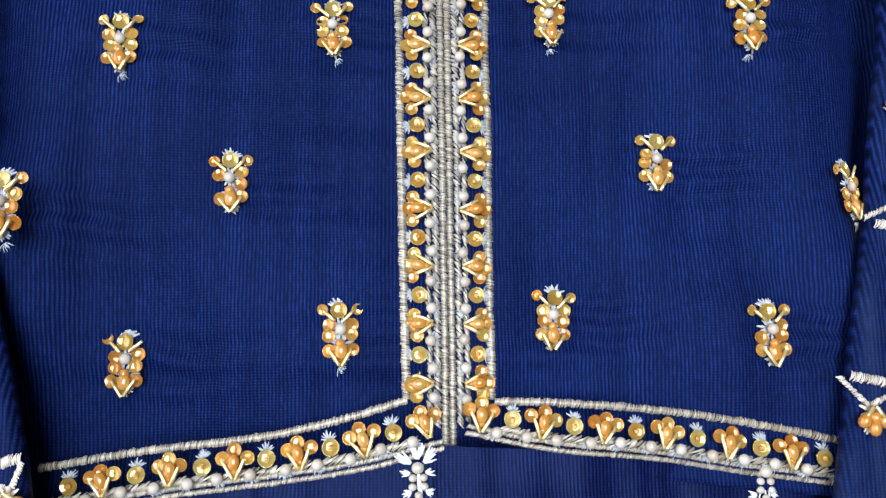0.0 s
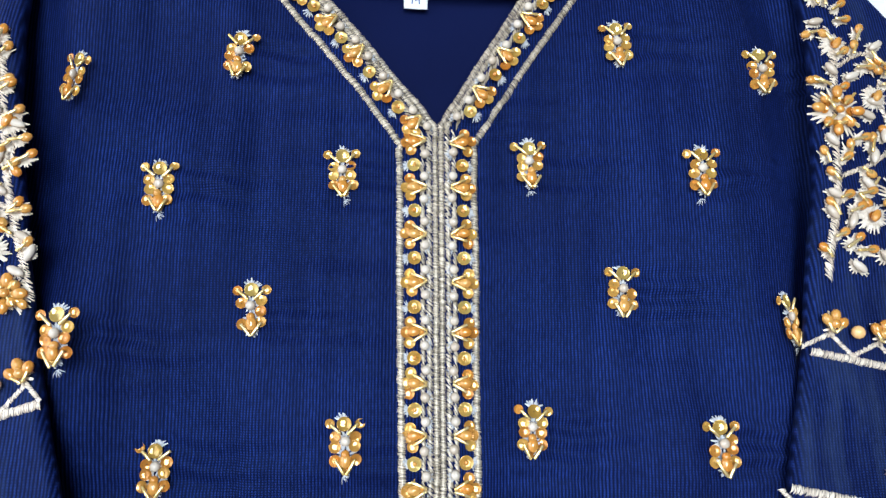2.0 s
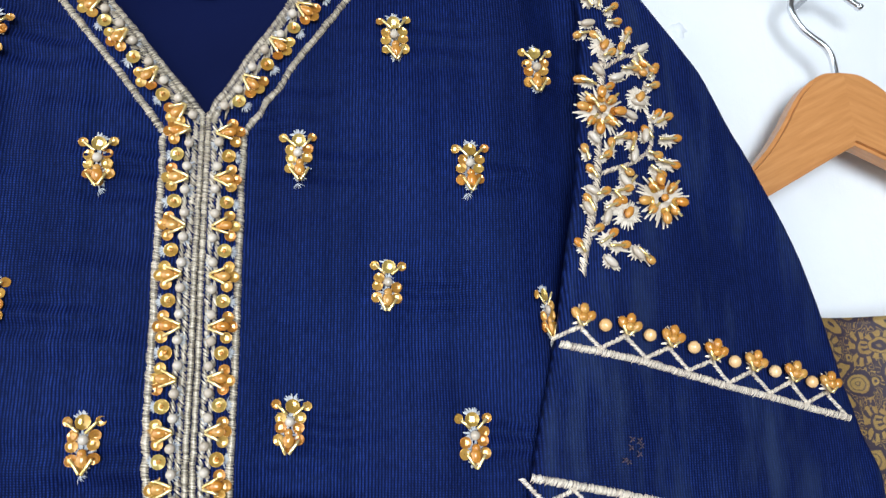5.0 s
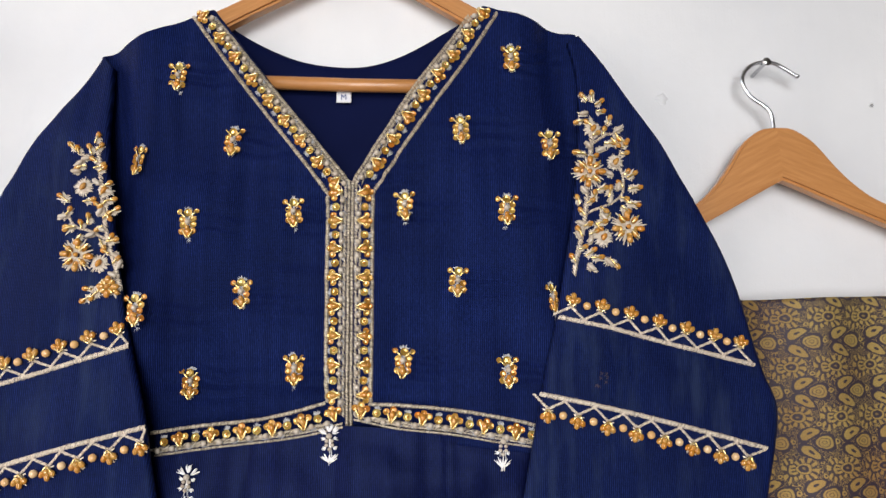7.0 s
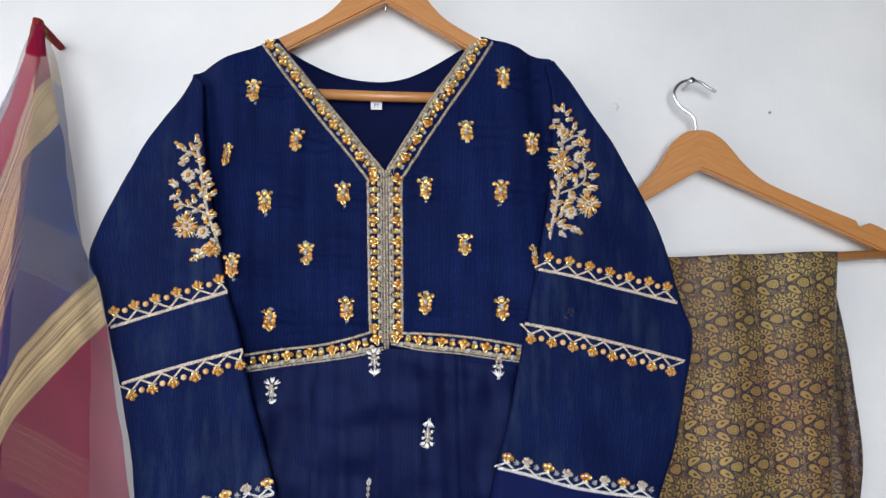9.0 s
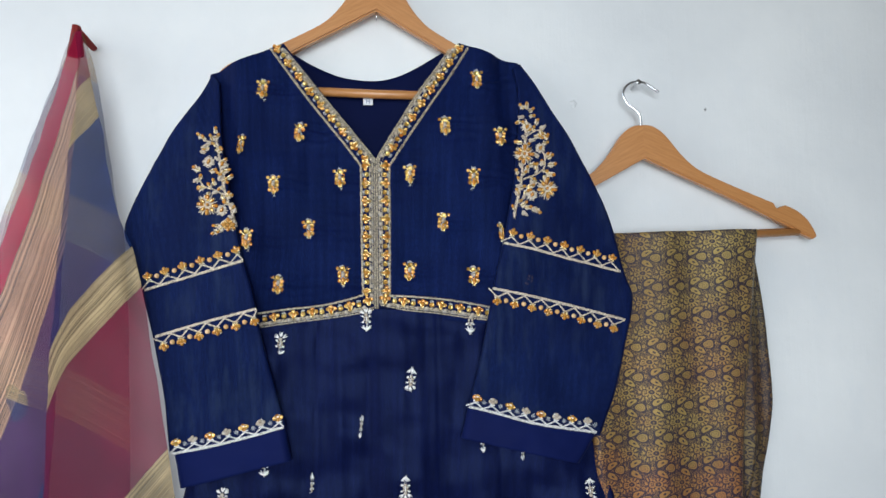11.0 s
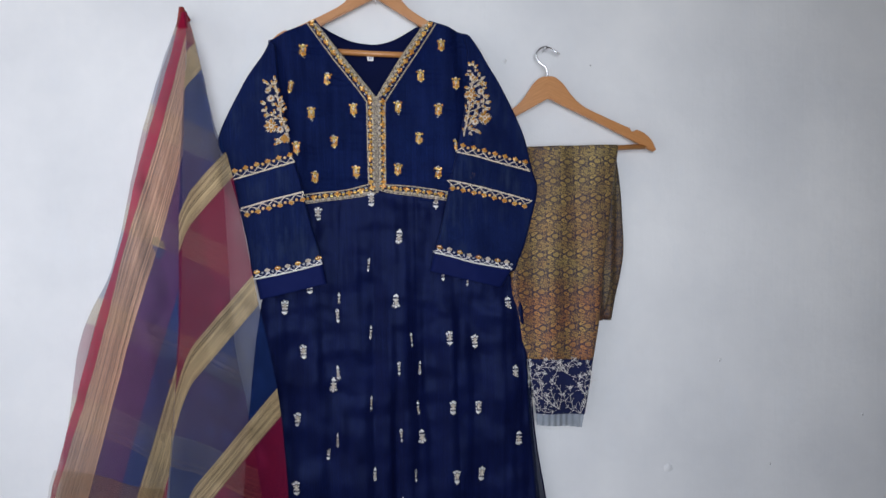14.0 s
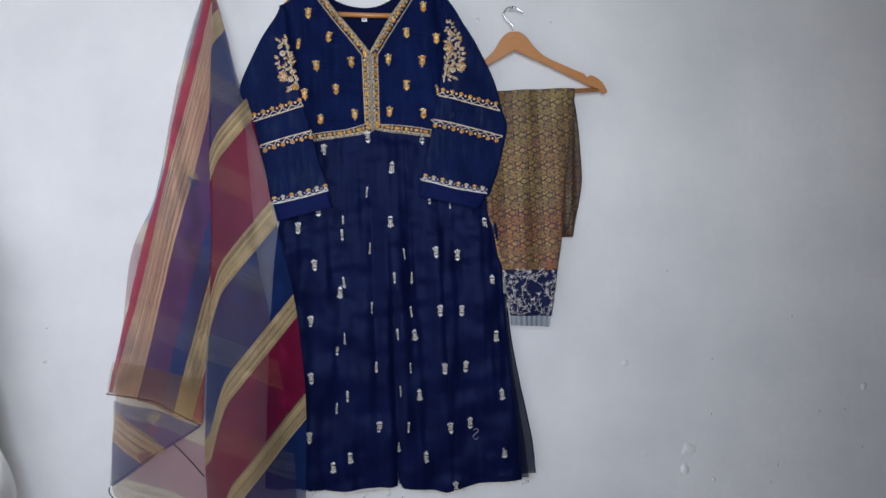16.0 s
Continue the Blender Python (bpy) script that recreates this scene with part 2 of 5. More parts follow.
    gold = motif(gold, 0.08, 0.36, 0.07, 0.06, 0, 0.0, EYE)
    gold = n.math("MULTIPLY_ADD", n.xyz(gold)[0], 0.92, 0.08)
    twill = n.math("MULTIPLY_ADD", n.math("SINE", n.math("MULTIPLY", n.math("ADD", x, z), 6.2832 / 0.0009)), 0.5, 0.5)
    # uneven sheen of the metal threads, painted as browner and paler gold
    sheen_tone = n.noise(11, 3, 0.6, uv)
    tone = n.ramp(sheen_tone, [(0.32, C(0.33, 0.20, 0.055)), (0.46, C(0.41, 0.28, 0.08)), (0.60, C(0.48, 0.34, 0.095)), (0.78, C(0.60, 0.46, 0.15))])[0]
    # blotches of copper tone, stronger towards the hem
    low = n.node("ShaderNodeMapRange", i0=z, i1=1.32, i2=1.0, i3=0.0, i4=1.0)
    blot = n.ramp(n.noise(13, 3, 0.6, n.scaled(uv, (1.0, 0.8, 1))), [(0.36, C(0, 0, 0)), (0.60, C(0.85, 0.85, 0.85))])[0]
    tone = n.mix(n.math("MULTIPLY", low, n.xyz(blot)[0]), tone, C(0.45, 0.17, 0.050))
    f = n.math("MULTIPLY", gold, n.math("MULTIPLY_ADD", twill, 0.4, 0.6))
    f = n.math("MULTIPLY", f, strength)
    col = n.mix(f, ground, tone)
    n.set(Base_Color=col, Roughness=0.38, Metallic=n.math("MULTIPLY", f, 0.25), Specular_IOR_Level=0.2)
    n.bump(n.math("ADD", f, n.math("MULTIPLY", twill, 0.3)), 0.4, 0.0005)
    return n.m


def organza(name, lo, hi, stops, hem=None):
    """Sheer striped organza. UV x carries the distance across the stripes, UV y the distance along them."""
    n = Nodes(name)
    uv = n.coords("UV")
    s, v, _ = n.xyz(uv)
    f = n.node("ShaderNodeMapRange", i0=s, i1=lo, i2=hi, i3=0.0, i4=1.0)
    col, alpha = n.ramp(f, stops, "CONSTANT")[:2]
    streak = n.noise(1250, 3, 0.75, n.scaled(uv, (1.0, 0.0009, 1)))
    is_gold = n.math("GREATER_THAN", n.xyz(col)[1], 0.1)
    lines = n.ramp(streak, [(0.38, C(0.22, 0.19, 0.17)), (0.49, C(0.85, 0.85, 0.85)), (0.62, C(1.75, 1.7, 1.6))])[0]
    mul = n.t.nodes.new("ShaderNodeMix")
    mul.data_type, mul.blend_type = "RGBA", "MULTIPLY"
    n.put(mul, 0, is_gold), n.put(mul, 6, col), n.put(mul, 7, lines)
    c = mul.outputs[2]
    soft = n.noise(9, 3, 0.6, uv)
    mesh_a = n.math("MULTIPLY_ADD", n.noise(2200, 1, 0.5, uv), 0.25, 0.875)
    a = n.math("MULTIPLY", n.math("MULTIPLY", alpha, mesh_a), n.math("MULTIPLY_ADD", soft, 0.25, 0.88))
    dif = n.t.nodes.new("ShaderNodeBsdfDiffuse")
    trl = n.t.nodes.new("ShaderNodeBsdfTranslucent")
    gls = n.t.nodes.new("ShaderNodeBsdfGlossy")
    n.put(dif, 0, c), n.put(trl, 0, c), n.put(gls, 0, c)
    gls.inputs["Roughness"].default_value = 0.4
    m1, m2, m3 = [n.t.nodes.new("ShaderNodeMixShader") for _ in range(3)]
    m1.inputs[0].default_value, m2.inputs[0].default_value = 0.3, 0.15
    tr = n.t.nodes.new("ShaderNodeBsdfTransparent")
    L = n.t.links.new
    L(dif.outputs[0], m1.inputs[1]), L(trl.outputs[0], m1.inputs[2])
    L(m1.outputs[0], m2.inputs[1]), L(gls.outputs[0], m2.inputs[2])
    L(a, m3.inputs[0]), L(tr.outputs[0], m3.inputs[1]), L(m2.outputs[0], m3.inputs[2])
    L(m3.outputs[0], n.out.inputs["Surface"])
    return n.m


WOOD = wood()
STEEL = metal("polished_steel", (0.75, 0.76, 0.78), 0.12)
WALL = wall_paint()
BROCADE = brocade("gold_brocade", C(0.014, 0.012, 0.034), 0.92)
# reverse of the cloth; its weaker gold also paints the shade on the folds
BROCADE_REVERSE_SHADED = brocade("gold_brocade_reverse_shaded", C(0.014, 0.012, 0.024), 0.42)


# ---- mesh helpers ----
def mesh(name, verts, faces, material, uvs=None, smooth=True):
    me = bpy.data.meshes.new(name)
    me.from_pydata([tuple(v) for v in verts], [], faces)
    if uvs is not None:
        layer = me.uv_layers.new(name="UVMap")
        idx = np.empty(len(me.loops), dtype=np.int32)
        me.loops.foreach_get("vertex_index", idx)
        layer.data.foreach_set("uv", np.asarray(uvs, dtype=np.float32)[idx].ravel())
    if smooth:
        me.polygons.foreach_set("use_smooth", [True] * len(me.polygons))
    me.materials.append(material)
    return me


def child(name, me, parent, m=None, label=""):
    ob = new(name, me)
    ob.parent = parent
    if m is not None:
        ob.matrix_basis = m
    return tagged(ob, label)


def from_bm(name, bm, material):
    me = bpy.data.meshes.new(name)
    bm.normal_update()
    bm.to_mesh(me)
    bm.free()
    me.materials.append(material)
    return me


def block(name, lo, hi, material, parent=None, bevel=0.0):
    bm = bmesh.new()
    bmesh.ops.create_cube(bm, size=1)
    for v in bm.verts:
        v.co = Vector([(a + b) / 2 + c * (b - a) for a, b, c in zip(lo, hi, v.co)])
    if bevel:
        bmesh.ops.bevel(bm, geom=bm.edges[:], offset=bevel, segments=2, affect="EDGES")
    return child(name, from_bm(name, bm, material), parent)


def nz(x, z, k, seed=0.0):
    return noise.noise(Vector((x * k, z * k, seed)))


def curve_through(pts, per):
    """Points on a smooth curve through pts, per steps a span."""
    p = [Vector(q) for q in pts]
    p = [2 * p[0] - p[1]] + p + [2 * p[-1] - p[-2]]
    out = []
    for i in range(1, len(p) - 2):
        for k in range(per):
            t = k / per
            a, b, c, d = p[i - 1:i + 3]
            out.append(0.5 * (2 * b + (c - a) * t + (2 * a - 5 * b + 4 * c - d) * t * t + (3 * b - a - 3 * c + d) * t ** 3))
    return out + [p[-2]]


def straight_through(pts, per):
    p = [Vector(q) for q in pts]
    return [a.lerp(b, k / per) for a, b in zip(p, p[1:]) for k in range(per)] + [p[-1]]


def resample(path, step):
    """Points at even steps along a polyline, with their directions."""
    p = [Vector(q) for q in path]
    out, carry = [], 0.0
    for a, b in zip(p, p[1:]):
        d = (b - a).length
        while carry <= d and d > 0:
            out.append((a.lerp(b, carry / d), (b - a) / d))
            carry += step
        carry -= d
    return out


def cloth(name, left, right, depth, material, parent, per=8, nu=40, thick=0.004, edge=0.006, smooth=True, uvf=None, sides=(1, 1), label=""):
    """A sheet of cloth between two edges given as (x, z) points, at depth(x, z), with turned edges and a back."""
    line = curve_through if smooth else straight_through
    L, R = line(left, per), line(right, per)
    nv = len(L)
    verts, uvs = [], []
    for back in (0, 1):
        for a, b in zip(L, R):
            w = (b - a).length
            for i in range(nu + 1):
                u = i / nu
                q = a.lerp(b, u)
                y = depth(q.x, q.y)
                turn = 0.0
                for d, on in ((u * w, sides[0]), ((1 - u) * w, sides[1])):
                    if on and d < edge:
                        turn = max(turn, 1 - math.sqrt(max(0, 1 - (1 - d / edge) ** 2)))
                y += turn * edge * 0.8 + (thick * (1 - 0.6 * turn) if back else 0)
                verts.append((q.x, y, q.y))
                uvs.append(uvf(q.x, q.y) if uvf else (q.x, q.y))
    faces, m = [], nu + 1
    n0 = nv * m
    for j in range(nv - 1):
        for i in range(nu):
            a = j * m + i
            faces.append((a, a + m, a + m + 1, a + 1))
            faces.append((n0 + a, n0 + a + 1, n0 + a + m + 1, n0 + a + m))
    rim = [j * m for j in range(nv)] + [(nv - 1) * m + i for i in range(1, m)] + [j * m + nu for j in range(nv - 2, -1, -1)] + list(range(nu - 1, 0, -1))
    if not all(sides):
        # sewn edges keep their own corner points, so that the cloth shades on across the seam
        k = len(verts)
        verts += [verts[a] for a in rim] + [verts[a + n0] for a in rim]
        uvs += [uvs[a] for a in rim] + [uvs[a + n0] for a in rim]
        c = len(rim)
        faces += [(k + i, k + c + i, k + c + (i + 1) % c, k + (i + 1) % c) for i in range(c)]
    else:
        for a, b in zip(rim, rim[1:] + rim[:1]):
            faces.append((a, a + n0, b + n0, b))
    return child(name, mesh(name, verts, faces, material, uvs), parent, None, label)


def sheet(name, left, right, depth, material, parent, per=8, nu=40, uvf=None, label=""):
    """A single thin layer for sheer cloth."""
    L, R = curve_through(left, per), curve_through(right, per)
    verts, uvs, m = [], [], nu + 1
    for a, b in zip(L, R):
        for i in range(m):
            q = a.lerp(b, i / nu)
            verts.append((q.x, depth(q.x, q.y), q.y))
            uvs.append(uvf(q.x, q.y))
    faces = [(j * m + i, (j + 1) * m + i, (j + 1) * m + i + 1, j * m + i + 1) for j in range(len(L) - 1) for i in range(nu)]
    return child(name, mesh(name, verts, faces, material, uvs), parent, None, label)


def tube_data(path, radius, sides=6, taper=None):
    p = [Vector(q) for q in path]
    verts, faces = [], []
    up = Vector((0, -1, 0.01))
    for i, q in enumerate(p):
        t = (p[min(i + 1, len(p) - 1)] - p[max(i - 1, 0)]).normalized()
        a = t.cross(up)
        a = a.normalized() if a.length > 1e-6 else Vector((1, 0, 0))
        b = a.cross(t)
        r = radius * (taper(i / (len(p) - 1)) if taper else 1)
        for k in range(sides):
            w = 2 * math.pi * k / sides
            verts.append(q + r * (math.cos(w) * a + math.sin(w) * b))
    for i in range(len(p) - 1):
        for k in range(sides):
            a, b = i * sides + k, i * sides + (k + 1) % sides
            faces.append((a, b, b + sides, a + sides))
    faces.append(tuple(range(sides))[::-1])
    faces.append(tuple(range((len(p) - 1) * sides, len(p) * sides)))
    return verts, faces


def tube(name, path, radius, material, parent, sides=6, label="", taper=None):
    v, f = tube_data(path, radius, sides, taper)
    return child(name, mesh(name, v, f, material, [(q[0], q[2]) for q in v]), parent, None, label)


def join(parts):
    verts, faces = [], []
    for v, f in parts:
        k = len(verts)
        verts += v
        faces += [tuple(i + k for i in g) for g in f]
    return verts, faces


def stitch_data(path, width, depth, lift, step=0.0006, slant=0.1, seed=1):
    """Satin stitches laid side by side across a path in (x, z): each an arched bar of its own."""
    rng = random.Random(seed)
    parts = []
    for q, d in resample(path, step):
        nrm = Vector((-d.y, d.x))
        w = width * rng.uniform(0.86, 1.12) / 2
        hh = step * rng.uniform(0.36, 0.52)
        sl = d * (slant * width * rng.uniform(0.5, 1.5))
        off = nrm * rng.uniform(-0.07, 0.07) * width
        y0 = depth(q.x, q.y) - lift
        h = width * rng.uniform(0.20, 0.34)
        prof = [(-1.0, 0.0), (-0.55, 0.8), (0.0, 1.0), (0.55, 0.8), (1.0, 0.0)]
        v = []
        for a, e in prof:
            c = q + off + nrm * (a * w) + sl * a
            for s in (-1, 1):
                k = c + d * (hh * s * (0.5 + 0.5 * e))
                v.append(Vector((k.x, y0 - h * e, k.y)))
        f = [(2 * i, 2 * i + 2, 2 * i + 3, 2 * i + 1) for i in range(4)]
        parts.append((v, f))
    return join(parts)


def cord(name, paths, width, depth, lift, material, parent, step=0.0006, slant=0.1, label="", seed=1):
    v, f = join([stitch_data(p, width, depth, lift, step, slant, seed + i) for i, p in enumerate(paths)])
    return child(name, mesh(name, v, f, material, None, True), parent, None, label)


def at(x, z, y, turn=0.0, sx=1.0, sy=1.0):
    """Local x, y lie on the wall's plane and local z points out of it."""
    c, s = math.cos(radians(turn)), math.sin(radians(turn))
    return Matrix(((c * sx, -s * sy, 0, x), (0, 0, -1, y), (s * sx, c * sy, 0, z), (0, 0, 0, 1)))


def flat(x, y, z=0.0, turn=0.0, tilt=0.0):
    return Matrix.Translation((x, y, z)) @ Matrix.Rotation(radians(turn), 4, "Z") @ Matrix.Rotation(radians(tilt), 4, "X")


# shared small pieces, in metres
def sequin_mesh(name, r, material):
    v, f, k = [], [], 14
    rings = [(0.07, 0.12), (0.40, 0.13), (0.75, 0.20), (0.95, 0.34), (1.0, 0.36), (0.97, 0.26)]
    for q, h in rings:
        for i in range(k):
            a = 2 * math.pi * i / k
            v.append((r * q * math.cos(a), r * q * math.sin(a), r * h))
    for j in range(len(rings) - 1):
        for i in range(k):
            a, b = j * k + i, j * k + (i + 1) % k
            f.append((a, a + k, b + k, b))
    return mesh(name, v, f, material)


def ball_mesh(name, r, material, seg=12, rings=8, squash=0.85):
    bm = bmesh.new()
    bmesh.ops.create_uvsphere(bm, u_segments=seg, v_segments=rings, radius=r)
    for v in bm.verts:
        v.co.z = v.co.z * squash + r * squash
    for q in bm.faces:
        q.smooth = True
    return from_bm(name, bm, material)


def bugle_mesh(name, length, r, material):
    v, f = tube_data([(0, 0, r * 1.6), (length * 0.04, 0, r * 1.6), (length * 0.96, 0, r * 1.6), (length, 0, r * 1.6)], r, 8, lambda t: 0.8 if t in (0, 1) else 1)
    return mesh(name, v, f, material)


def tuft_data(x, y, r, n, spread=360, turn=0, rng=random, width=0.0005):
    """Short straight stitches fanned out from a point."""
    parts = []
    for i in range(n):
        a = radians(turn + spread * ((i + 0.5) / n - 0.5) + rng.uniform(-8, 8))
        l = r * rng.uniform(0.75, 1.15)
        d, s = Vector((math.cos(a), math.sin(a), 0)), Vector((-math.sin(a), math.cos(a), 0)) * width
        o = Vector((x, y, 0.0002))
        v = [o - s * 0.6 + d * r * 0.12, o + s * 0.6 + d * r * 0.12, o + d * l * 0.6 + s + Vector((0, 0, 0.0008)), o + d * l * 0.6 - s + Vector((0, 0, 0.0008)), o + d * l + s * 0.4, o + d * l - s * 0.4]
        parts.append((v, [(0, 1, 2, 3), (3, 2, 4, 5)]))
    return join(parts)


SEQ_BIG = sequin_mesh("sequin", 0.0031, SEQUIN_PALE)
SEQ = sequin_mesh("sequin", 0.0025, SEQUIN)
SEQ_SMALL = sequin_mesh("sequin", 0.0021, SEQUIN)
PEARL_M = ball_mesh("pearl", 0.0021, PEARL)
PEARL_S = ball_mesh("pearl", 0.0014, PEARL, 10, 6)
PEARL_G = ball_mesh("pearl", 0.0029, PEARL_GOLD)
BEAD_M = ball_mesh("bead", 0.0019, BEAD, 10, 6)
BUG = bugle_mesh("bugle_bead", 0.0072, 0.0007, BUGLE)


def bugle(parent, a, b, me=None, z=0.0018, base=None):
    """A bugle bead from a to b in the parent's plane."""
    a, b = Vector(a), Vector(b)
    d = b - a
    m = Matrix.Translation((a.x, a.y, z)) @ Matrix.Rotation(math.atan2(d.y, d.x), 4, "Z") @ Matrix.Diagonal((d.length / 0.0072, 1, 1, 1))
    return child("bugle_bead", BUG, parent, m if base is None else base @ m)


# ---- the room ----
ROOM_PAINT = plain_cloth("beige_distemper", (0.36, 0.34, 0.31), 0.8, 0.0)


def box_wall(name, lo, hi, material, label):
    return tagged(block(name, lo, hi, material), label, "wall", kind="structure")


ROOM_W, ROOM_S, ROOM_E, CEIL = -0.875, -2.3, 5.0, 2.8
north = box_wall("wall_north", (ROOM_W - 0.2, 0, 0), (ROOM_E + 0.2, 0.2, CEIL), WALL, "white emulsion wall with brush drag and small nail holes")
DOOR_Y0, DOOR_Y1, DOOR_H = -2.0, -0.03, 2.2
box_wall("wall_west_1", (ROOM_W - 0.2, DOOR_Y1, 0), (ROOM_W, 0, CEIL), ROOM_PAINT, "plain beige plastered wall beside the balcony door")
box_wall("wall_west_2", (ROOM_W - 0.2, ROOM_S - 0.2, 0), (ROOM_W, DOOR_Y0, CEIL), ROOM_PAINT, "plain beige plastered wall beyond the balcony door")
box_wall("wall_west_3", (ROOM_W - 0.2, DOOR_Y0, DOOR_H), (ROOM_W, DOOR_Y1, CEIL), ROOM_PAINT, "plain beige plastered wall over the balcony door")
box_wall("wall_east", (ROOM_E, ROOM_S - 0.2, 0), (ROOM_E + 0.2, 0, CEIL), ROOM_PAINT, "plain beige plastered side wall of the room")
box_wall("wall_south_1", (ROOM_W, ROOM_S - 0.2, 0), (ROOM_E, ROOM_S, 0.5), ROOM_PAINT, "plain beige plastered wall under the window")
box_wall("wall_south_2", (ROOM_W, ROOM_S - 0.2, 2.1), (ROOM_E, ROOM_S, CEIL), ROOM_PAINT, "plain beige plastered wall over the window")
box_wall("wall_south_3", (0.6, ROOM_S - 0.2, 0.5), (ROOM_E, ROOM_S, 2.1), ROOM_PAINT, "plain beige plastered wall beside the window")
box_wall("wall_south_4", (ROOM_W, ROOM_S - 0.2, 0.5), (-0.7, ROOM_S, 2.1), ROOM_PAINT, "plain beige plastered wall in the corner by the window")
FLOOR_M = Nodes("grey_floor").set(Base_Color=C(0.24, 0.22, 0.20), Roughness=0.45).m
tagged(block("floor", (ROOM_W - 0.2, ROOM_S - 0.2, -0.1), (ROOM_E + 0.2, 0.2, 0), FLOOR_M), "plain grey floor below the hanging clothes", "floor", kind="structure")
tagged(block("ceiling", (ROOM_W - 0.2, ROOM_S - 0.2, CEIL), (ROOM_E + 0.2, 0.2, CEIL + 0.1), ROOM_PAINT), "plain pale ceiling", "ceiling", kind="structure")


def dab(name, x, z, r, h, seed):
    """An uneven blob of old filler or a drip in the paint."""
    rng = random.Random(seed)
    k = 14
    rad = [r * rng.uniform(0.65, 1.25) for _ in range(k)]
    v, f = [(x, -h, z)], []
    for j, (q, e) in enumerate(((0.55, 0.8), (1.0, -0.2))):
        for i in range(k):
            a = 2 * math.pi * i / k
            v.append((x + rad[i] * q * math.cos(a), -h * e, z + rad[i] * q * math.sin(a) * rng.uniform(0.9, 1.1)))
    for i in range(k):
        f.append((0, 1 + (i + 1) % k, 1 + i))
        f.append((1 + i, 1 + (i + 1) % k, 1 + k + (i + 1) % k, 1 + k + i))
    return child(name, mesh(name, v, f, WALL), north)


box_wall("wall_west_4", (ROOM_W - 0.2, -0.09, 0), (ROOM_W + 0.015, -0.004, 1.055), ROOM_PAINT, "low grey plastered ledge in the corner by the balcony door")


HOLE = Nodes("dark_hole").set(Base_Color=C(0.25, 0.25, 0.25), Roughness=0.9).m
for i, (x, z) in enumerate([(0.8340, 0.6910), (0.8290, 0.5520), (1.1190, 0.5410), (1.1910, 0.5430), (0.9860, 0.3670), (1.0050, 0.4100), (1.2390, 0.4420), (-0.7450, 0.8390), (-0.7530, 0.7620), (0.4360, 1.5270), (1.0470, 0.7890), (0.7180, 0.9160)]):
    dab("plaster_chip", x, z, 0.0028 + 0.0012 * (i % 3), 0.0022, i)
    hole = mesh("nail_hole", [(x + 0.0016 * math.cos(a * 1.05) - 0.0012, -0.0024, z + 0.0016 * math.sin(a * 1.05) - 0.0012) for a in range(6)], [tuple(range(6))[::-1]], HOLE)
    child("nail_hole", hole, north)
for i, (x, z, r, h) in enumerate([(*(0.7690, 0.4640), 0.022, 0.003), (*(0.7580, 0.4150), 0.014, 0.004), (*(0.6550, 0.4570), 0.006, 0.003), (*(0.8340, 0.3830), 0.006, 0.003), (*(1.2430, 0.6000), 0.012, 0.003), (*(0.6050, 0.6920), 0.013, 0.002), (*(0.2570, 1.5320), 0.006, 0.002)]):
    dab("plaster_patch", x, z, r, h, 40 + i)


